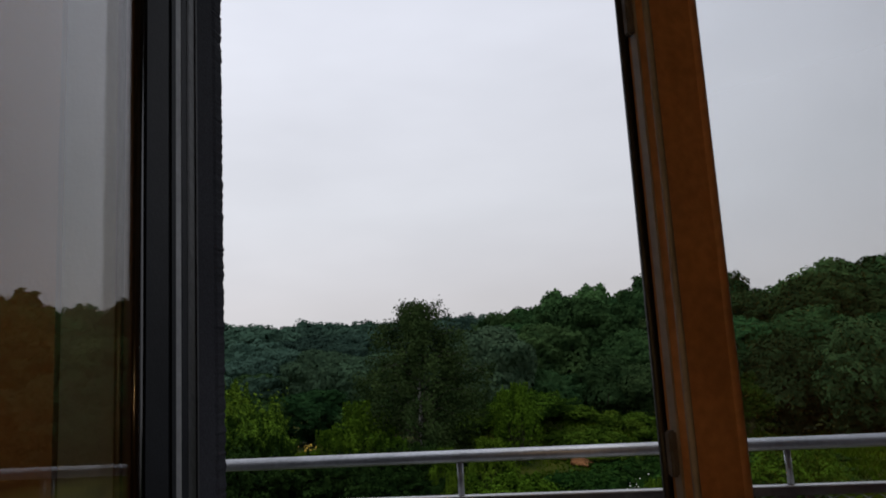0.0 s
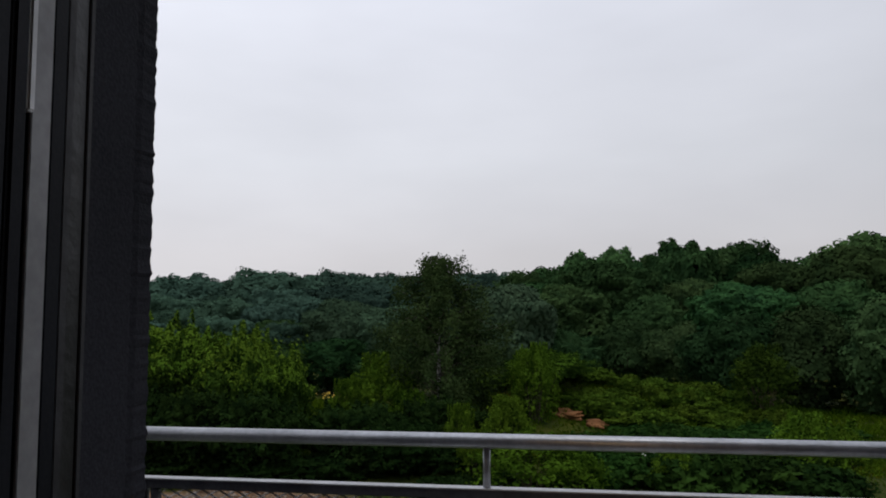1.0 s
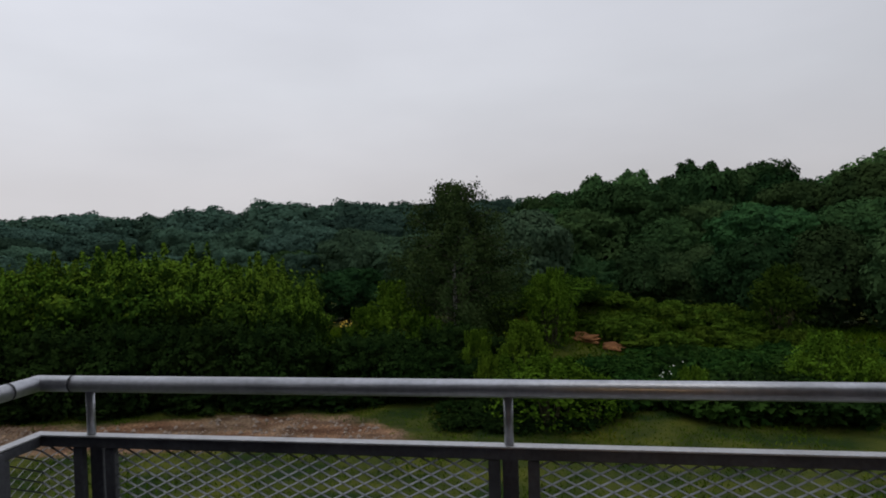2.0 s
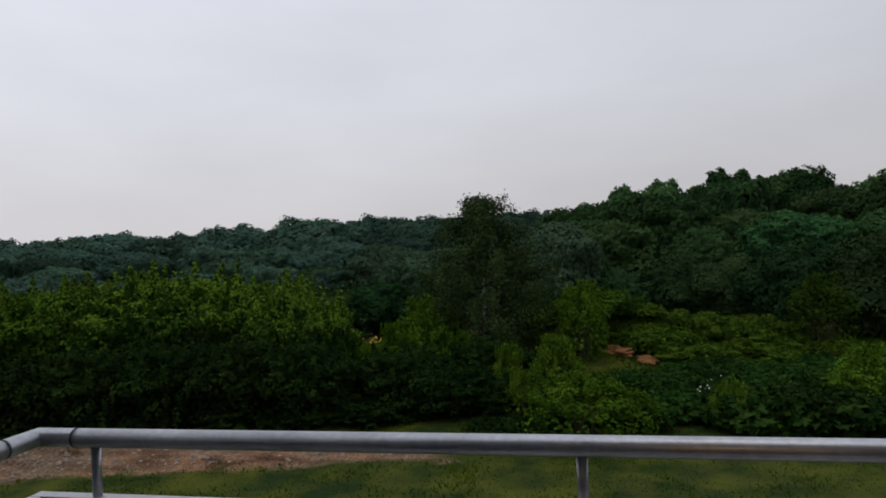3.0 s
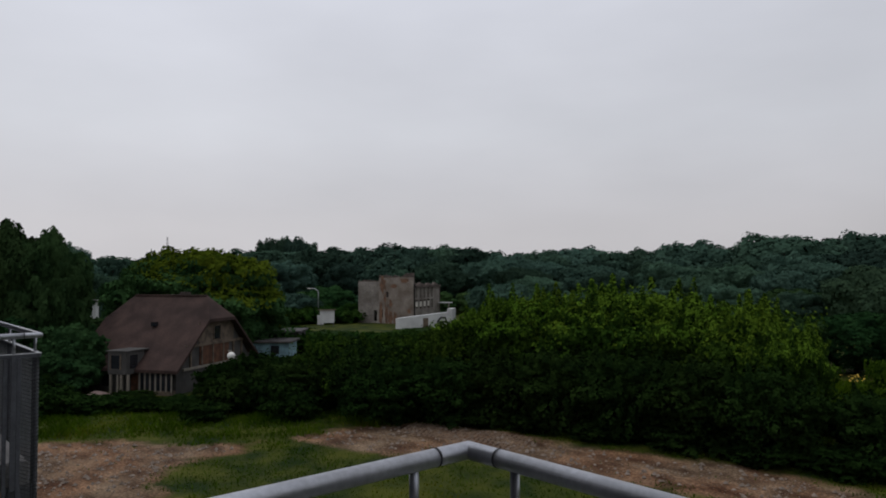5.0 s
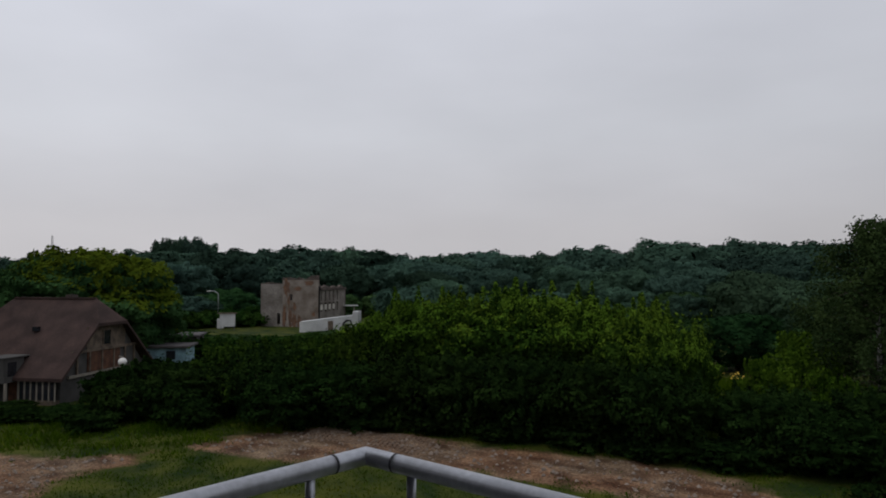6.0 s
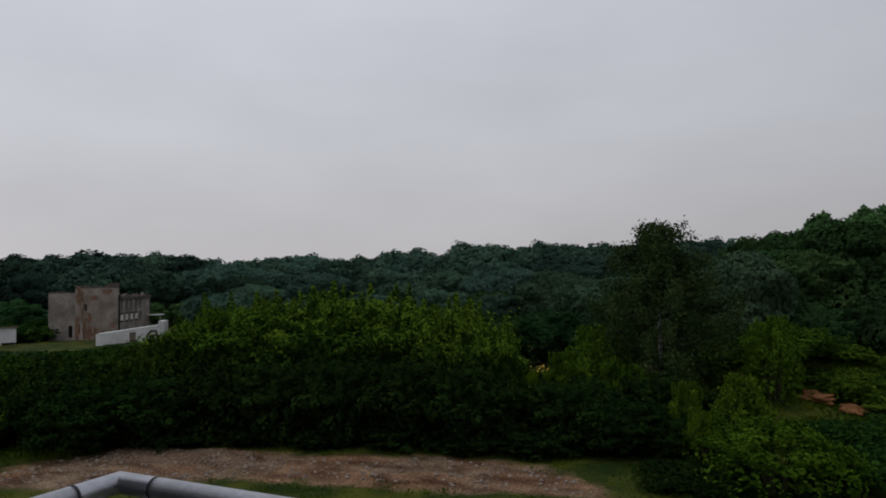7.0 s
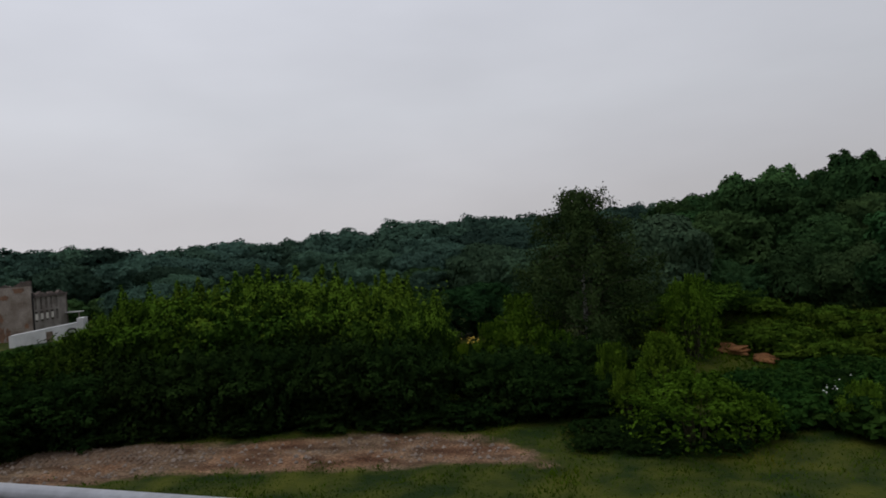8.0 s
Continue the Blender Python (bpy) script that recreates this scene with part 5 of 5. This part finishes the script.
def build_garden_trees():
    def linden():
        """Dark leafy body; its flowering, yellow green cap also paints the lit top."""
        g = Dice(71)
        P, N, S = crown_leaves(g, 7.9, 0.4, 11.2, 24000, 0.4, 2.4, 0.12, 0.25, 0.36)
        t = thing("linden_tree", "broad dark tree behind the house, its flowering yellow green top painted as lit", "tree")
        part("trunk", trunk_and_limbs(g, 11.2, 0.4, P[:60] * (0.75, 0.75, 0.9), 10), M["bark"], t, smooth=True)
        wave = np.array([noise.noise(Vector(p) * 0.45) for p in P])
        # height and upward facing choose the cap, so its colour doubles as light
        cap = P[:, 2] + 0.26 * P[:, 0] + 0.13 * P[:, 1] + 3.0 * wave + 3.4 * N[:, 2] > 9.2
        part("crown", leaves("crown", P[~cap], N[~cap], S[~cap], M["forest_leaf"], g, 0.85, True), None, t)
        part("blossom_cap", leaves("blossom_cap", P[cap], N[cap], S[cap], M["linden_leaf"], g, 0.85, True), None, t, "yellow green flowering twigs, kept to the faces painted as lit")
        return t

    big = [linden,
           tree_maker(72, 6.2, 12.4, 0.8, 22000, 0.44, M["dark_leaf"], M["bark"], "garden_tree", "tall dark leafy tree beside the house garden", "", 0.35, 10)]
    plant(big, [(0, -67.5, 26.0, 1, 1, 40), (1, -58.6, 7.6, 0.62, 1.0, 10), (1, -57.6, 10.0, 0.5, 0.97, 130)])
    dark = [tree_maker(73, 3.6, 7.0, 0.3, 6600, 0.4, M["dark_leaf"], M["bark"], "garden_tree", "dark bushy tree round the house garden", "garden trees", 0.16, 8)]
    plant(dark, [(0, -57.0, 11.0, 0.7, 0.6, 0), (0, -61.5, 13.5, 0.9, 0.62, 70), (0, -64.5, 16.5, 1.0, 0.66, 20), (0, -55.0, 8.0, 0.8, 0.5, 200), (0, -53.5, 5.0, 0.8, 0.45, 140),
                 (0, -71, 43, 0.9, 0.22, 220), (0, -51.5, 9.3, 0.7, 0.45, 50), (0, -53.0, 10.6, 0.7, 0.7, 90), (0, -54.5, 6.5, 0.9, 0.8, 260), (0, -50.0, 6.0, 0.7, 0.42, 310),
                 (0, -62, 40, 1.0, 0.26, 130), (0, -63, 52, 1.1, 0.26, 15), (0, -57, 46, 1.1, 0.26, 75)])
    bir = birch_maker(11.15, 4.3)
    bir.matrix_basis = pose(-5.15, 40.0, ground_height(-5.15, 40.0) - 0.05, 0, 0, 25)
    yt = [shrub_maker(81, 2.1, 4.6, 80, 80, 0.17, M["shrub_leaf"], "young_tree", "small upright young tree in the meadow", "", 0.8, 0.3)]
    plant(yt, [(0, 16.0, 48.0, 1, 1.02, 0)])


build_garden_trees()


def build_shrubs():
    rng = random.Random(21)
    tall = [shrub_maker(100 + k, 4.3, 7.2, 120, 150, 0.22, M["shrub_leaf"], "tall_shrub", "tall dense green shrub with upright leafy shoots", "tall shrubs", 0.5, 0.35, True, M["lit_fresh_leaf"]) for k in range(3)]
    tall.append(shrub_maker(104, 4.2, 6.6, 90, 120, 0.26, M["dark_shade_leaf"], "dark_shrub", "dense shrub, coloured near-black to paint the shade before taller ones", "dark shrubs", 0.4, 0.3))
    tall.append(shrub_maker(106, 4.2, 6.6, 96, 120, 0.24, M["shrub_leaf"], "green_shrub", "rounded mid green shrub on the rough ground", "green shrubs", 0.4, 0.25))
    P = []
    # the tall row: bearing, distance, height of its top over the horizon, width
    for w, b, d, e, wide in ((4, -57.2, 44, -4.8, 0.62), (3, -55.0, 43, -4.9, 0.75), (4, -52.0, 43, -5.1, 0.75), (4, -48.8, 43, -4.3, 0.62), (0, -44.7, 43, -2.0, 0.66), (2, -41.8, 43, -1.1, 0.9),
                             (0, -38.6, 42, -1.4, 0.9), (1, -35.6, 41, -0.7, 0.9), (2, -32.0, 41, -0.7, 0.9), (0, -28.4, 39, -2.3, 0.8), (1, -24.8, 38, -1.9, 0.72), (2, -22.9, 36.5, -4.0, 0.42),
                             # near-black ones in front paint the shaded lower half of the row
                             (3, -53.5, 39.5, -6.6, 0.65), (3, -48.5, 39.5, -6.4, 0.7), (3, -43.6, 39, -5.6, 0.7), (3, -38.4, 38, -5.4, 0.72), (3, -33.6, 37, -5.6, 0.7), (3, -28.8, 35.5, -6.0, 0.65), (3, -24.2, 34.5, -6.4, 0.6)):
        x, y = spot(b, d)
        P.append((w, x, y, wide, (EYE[2] + d * math.tan(radians(e))) / (6.6 if w > 2 else 7.2), rng.uniform(0, 360)))
    P += [(3, -37.0, 20.0, 0.7, 0.5, 190), (3, -38.5, 25.0, 0.9, 0.52, 15), (4, -35.5, 27.0, 0.9, 0.56, 75), (3, -42.0, 24.0, 0.55, 0.42, 45), (4, -46.5, 29.5, 0.6, 0.4, 135),
          (3, -41, 31, 1.0, 0.44, 285), (4, -49, 33, 0.7, 0.3, 5), (3, -52, 38, 1.0, 0.33, 25), (4, -47, 42, 1.1, 0.33, 225), (2, -38, 38, 1.1, 0.7, 165), (0, -30, 40, 1.1, 0.75, 105),
          # the last four darken the shrub bases by the birch, as deep shade would
          (1, -22, 42, 0.9, 0.6, 55), (1, 1.5, 47.5, 0.7, 0.3, 210), (3, -4.6, 35.6, 0.55, 0.5, 0), (3, -8.4, 32.6, 0.6, 0.5, 70), (3, -5.6, 31.6, 0.5, 0.4, 190), (3, -2.6, 30.9, 0.38, 0.32, 130)]
    plant(tall, P)
    bright = [shrub_maker(120 + k, 1.9, 3.2, 70, 80, 0.15, M["bright_leaf"], "young_shrub", "fresh yellow green shrub with pointed upright shoots", "young shrubs", 0.85, 0.75, False) for k in range(2)]
    Q = [(0, -8.3, 38.0, 1.15, 1.62, 0), (1, -9.9, 37.2, 0.75, 1.15, 80), (0, 0.7, 42.0, 0.8, 1.48, 160), (1, -0.5, 31.2, 0.75, 1.12, 20), (0, 0.8, 27.1, 1.2, 0.86, 240),
         (1, -2.9, 32.6, 0.45, 0.95, 100), (0, 12.6, 30.1, 0.95, 1.02, 60), (1, 2.6, 27.6, 0.7, 0.6, 45),
         (1, -1.9, 29.5, 0.42, 0.75, 215), (0, -6.2, 36.5, 0.8, 1.0, 35), (1, 0.2, 45.5, 0.8, 0.9, 125), (1, 14.6, 31.6, 0.7, 0.72, 310), (0, 6.9, 29.2, 0.5, 0.62, 15)]
    plant(bright, Q)
    weeds = [shrub_maker(130 + k, 1.3, 1.0, 26, 34, 0.2, M["weed_leaf"], "weed_clump", "leafy green weeds on the overgrown mound", "weed clumps", 0.75, 0.4) for k in range(2)]
    weeds.append(shrub_maker(133, 1.2, 1.0, 30, 40, 0.16, M["dark_shade_leaf"], "weed_clump", "rough dark green weeds beside the dirt track", "weed clumps", 0.75, 0.6))
    U = [(2, rng.uniform(-3.8, 3), rng.uniform(26, 30), rng.uniform(0.6, 1.0), rng.uniform(0.25, 0.6), rng.uniform(0, 360)) for i in range(26)]
    while len(U) < 136:
        x, y = rng.uniform(-3.5, 17), rng.uniform(42.5, 54)
        if math.hypot((x - 2.8) / 1.9, (y - 42.8) / 1.6) > 1:
            U.append((len(U) % 2, x, y, rng.uniform(0.8, 1.3), rng.uniform(0.5, 1.05), rng.uniform(0, 360)))
    plant(weeds, U)
    low = [shrub_maker(140 + k, 1.6, 1.5, 44, 56, 0.24, M["low_leaf"], "low_bush", "low sprawling leafy bush on the rough ground", "low bushes", 0.3, 0.15) for k in range(2)]
    R = []
    for i in range(18):
        R.append((i % 2, rng.uniform(2.5, 11.5), rng.uniform(28.5, 36), rng.uniform(0.8, 1.3), rng.uniform(0.7, 1.15), rng.uniform(0, 360)))
    for i in range(30):
        x, y = rng.uniform(4, 19), rng.uniform(35, 43)
        R.append((i % 2, x, y, rng.uniform(0.7, 1.2), rng.uniform(0.25, 0.6), rng.uniform(0, 360)))
    plant(low, R)
    for x, y, sx, sy, turn in ((2.6, 43.2, 1.0, 0.6, -25), (4.4, 42.2, 0.7, 0.4, -20)):
        hb = bmesh.new()
        bmesh.ops.create_icosphere(hb, subdivisions=4, radius=1.0)
        for v in hb.verts:
            v.co *= 1 + 0.8 * noise.noise(v.co * 1.9 + Vector((x, y, 0)))
            v.co.x, v.co.y, v.co.z = v.co.x * sx, v.co.y * sy, v.co.z * 0.25
        heap = part("soil_mound", hb, M["orange_soil"], None, smooth=True)
        heap.matrix_basis = pose(x, y, ground_height(x, y) + 0.08, 9, 0, turn)
        tagged(heap, "low mound of orange sandy soil among weeds", "soil mound", "soil mounds")
    dusk = [shrub_maker(150 + k, 1.8, 1.9, 56, 62, 0.22, M["dark_shade_leaf"], "garden_bush", "dark green bush near the house and in the painted shade under shrubs", "garden bushes", 0.4, 0.2) for k in range(2)]
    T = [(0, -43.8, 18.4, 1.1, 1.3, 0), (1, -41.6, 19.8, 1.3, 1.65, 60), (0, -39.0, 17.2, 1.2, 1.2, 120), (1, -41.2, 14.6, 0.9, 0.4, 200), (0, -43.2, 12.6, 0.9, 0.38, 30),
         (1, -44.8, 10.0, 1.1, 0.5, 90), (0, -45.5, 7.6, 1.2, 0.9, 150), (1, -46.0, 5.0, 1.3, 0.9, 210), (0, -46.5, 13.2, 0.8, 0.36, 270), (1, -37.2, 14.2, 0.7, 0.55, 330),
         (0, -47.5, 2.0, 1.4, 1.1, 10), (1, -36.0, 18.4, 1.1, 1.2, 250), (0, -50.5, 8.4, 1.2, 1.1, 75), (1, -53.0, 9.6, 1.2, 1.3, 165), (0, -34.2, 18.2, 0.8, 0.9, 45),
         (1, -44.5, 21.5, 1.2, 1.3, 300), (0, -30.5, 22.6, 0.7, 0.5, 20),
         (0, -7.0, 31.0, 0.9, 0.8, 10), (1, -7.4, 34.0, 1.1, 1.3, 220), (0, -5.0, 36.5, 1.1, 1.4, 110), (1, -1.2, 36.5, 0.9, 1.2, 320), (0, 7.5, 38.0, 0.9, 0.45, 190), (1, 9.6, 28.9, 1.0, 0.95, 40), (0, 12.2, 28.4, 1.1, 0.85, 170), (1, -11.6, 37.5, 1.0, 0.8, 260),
         # low dark bushes added to bring the row's painted shade down to the track
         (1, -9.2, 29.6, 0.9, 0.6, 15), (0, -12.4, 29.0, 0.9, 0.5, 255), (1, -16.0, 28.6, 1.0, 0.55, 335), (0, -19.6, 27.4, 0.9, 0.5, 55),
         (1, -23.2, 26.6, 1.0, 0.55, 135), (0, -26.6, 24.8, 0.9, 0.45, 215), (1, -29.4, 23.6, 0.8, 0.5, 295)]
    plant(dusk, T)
    far = [shrub_maker(160 + k, 2.0, 2.0, 30, 52, 0.3, M["low_leaf"], "roadside_bush", "dark rounded bush in the rough ground before the ruin", "roadside bushes", 0.4, 0.2) for k in range(2)]
    F = []
    for i in range(34):
        b, d = -66.5 + 0.48 * i + rng.uniform(-0.4, 0.4), rng.choice((72, 84, 93, 99, 103)) + rng.uniform(-3, 3)
        x, y = spot(b, d)
        if math.hypot(x - (-67.7), y - (34.9)) < 5.5 or math.hypot(x - (-61.1), y - (30.2)) < 5 or (b < -58 and d < 80) or (-61 < b < -52.5 and d > 79):
            continue
        F.append((i % 2, x, y, rng.uniform(1.1, 1.9), (8.15 - (0.0705 if b < -53 else 0.0785) * d) / 2.0 * rng.uniform(0.62, 1.14), rng.uniform(0, 360)))
    for i in range(15):
        d = 76 + rng.uniform(-2.5, 2.5)
        x, y = spot(-62.4 + 1.0 * i + rng.uniform(-0.3, 0.3), d)
        F.append((i % 2, x, y, rng.uniform(1.0, 1.4), (8.15 - d * rng.uniform(0.078, 0.087)) / 2.0, rng.uniform(0, 360)))
    for i in range(14):
        x, y = spot(-66 + 0.75 * i, rng.uniform(119, 125))
        F.append((i % 2, x, y, rng.uniform(1.3, 2.0), rng.uniform(1.1, 1.7), rng.uniform(0, 360)))
    plant(far, F)
    # blossoms
    for name, label, mat, x, y, z, n, spread, seed in (("yellow_blossoms", "yellow flower heads on a shrub", "flower", -10.7, 35.3, 3.2, 36, 0.2, 1),
                                                        ("white_blossoms", "white flower umbels in the low bushes", "white_flower", 6.2, 30.6, 1.5, 14, 0.4, 2),
                                                        ("white_blossoms", "white flower umbels below the birch", "white_flower", -4.6, 35.0, 2.3, 14, 0.3, 3)):
        g = Dice(300 + seed)
        Pp = np.array((x, y, z)) + g.normal(size=(n, 3)) * (spread, spread, spread * 0.45)
        tagged(new(name, leaves(name, Pp, unit(g.normal(size=(n, 3)) * 0.5 + (0, -0.4, 0.8)), g.uniform(0.05, 0.12, n), M[mat], g, 0.9)), label, "flowers", kind="stuff")


build_shrubs()


def build_grass():
    g = Dice(400)
    n = 230000
    x = g.uniform(-46, 26, n)
    y = 3 + 53 * g.uniform(0, 1, n) ** 1.25
    fray = np.array([noise.noise(Vector((a * 0.5, b * 0.5, 3))) for a, b in zip(x, y)])
    fine = np.array([noise.noise(Vector((a * 1.9, b * 1.9, 8))) for a, b in zip(x, y)])
    keep = (bareness(x, y) + 0.5 * fray + 0.4 * fine < 0.5) | (g.uniform(0, 1, n) < 0.012)
    x, y = x[keep], y[keep]
    n = len(x)
    z = np.array([ground_height(a, b) for a, b in zip(x, y)])
    tuft = np.array([0.5 + 0.5 * noise.noise(Vector((a * 0.45, b * 0.45, 9))) for a, b in zip(x, y)])
    h = g.uniform(0.05, 0.15, n) * (0.3 + 2.4 * tuft ** 2) * np.where((y > 33) | (y > 7.4 + 1.18 * (x + 37.4)) & (x < -27), 2.8, 1.0)
    a = g.uniform(0, math.tau, n)
    w = g.uniform(0.016, 0.04, n) * np.where(y > 33, 2.0, 1.0)
    base = np.stack([x, y, z - 0.02], 1)
    side = np.stack([np.cos(a), np.sin(a), np.zeros(n)], 1) * w[:, None]
    lean = np.stack([g.normal(scale=0.55, size=n) * h, g.normal(scale=0.55, size=n) * h, h], 1)
    V = np.stack([base - side, base + side, base + lean], 1).reshape(-1, 3)
    tagged(new("grass", fast_mesh("grass", V, 3, M["grass"])), "rough uncut meadow grass and weeds", "grass", kind="stuff")
    # stones and clods on the bare soil
    bm = []
    n = 15000
    x, y = g.uniform(-42, -3, n), g.uniform(2, 29, n)
    for i in np.nonzero(bareness(x, y) > 0.7)[0]:
        s = 0.02 + 0.12 * g.uniform() ** 4
        c = np.array((x[i], y[i], ground_height(x[i], y[i]) + s * 0.2))
        p = [c + s * np.array(v) * g.uniform(0.7, 1.3, 3) for v in ((1, 0, 0), (0, 1, 0), (-1, 0, 0), (0, -1, 0), (0, 0, 0.8))]
        for q in ((0, 1, 4), (1, 2, 4), (2, 3, 4), (3, 0, 4)):
            bm += [p[k] for k in q]
    tagged(new("stones", fast_mesh("stones", np.array(bm), 3, M["stone"])), "pale stones and clods on the bare soil", "stones", kind="stuff")


def build_tracks():
    """Rows of cleat marks that a digger left in the soil."""
    rng = random.Random(6)
    q = []
    for row in range(7):
        for k in range(26):
            u, v = k * 0.29 + rng.uniform(-0.03, 0.03), row * 0.62 + rng.uniform(-0.05, 0.05)
            x, y = -27.6 + 0.93 * u - 0.30 * v, 20.9 + 0.24 * u + 0.62 * v * 0.9
            z = ground_height(x, y)
            a, b, h = 0.05, 0.17, 0.05 + rng.uniform(0, 0.03)
            p = [np.array((x + dx, y + dy, z + dz)) for dx, dy, dz in ((-a, -b, -0.01), (a, -b, -0.01), (a, b, -0.01), (-a, b, -0.01), (0, -b * 0.8, h), (0, b * 0.8, h))]
            q += [p[0], p[1], p[4], p[4], p[1], p[2], p[4], p[2], p[5], p[2], p[3], p[5], p[3], p[0], p[5], p[5], p[0], p[4]]
    tagged(new("track_marks", fast_mesh("track_marks", np.array(q), 3, M["soil_ridge"])), "rows of pressed cleat marks in bare soil", "track marks", kind="stuff")


build_tracks()
build_grass()
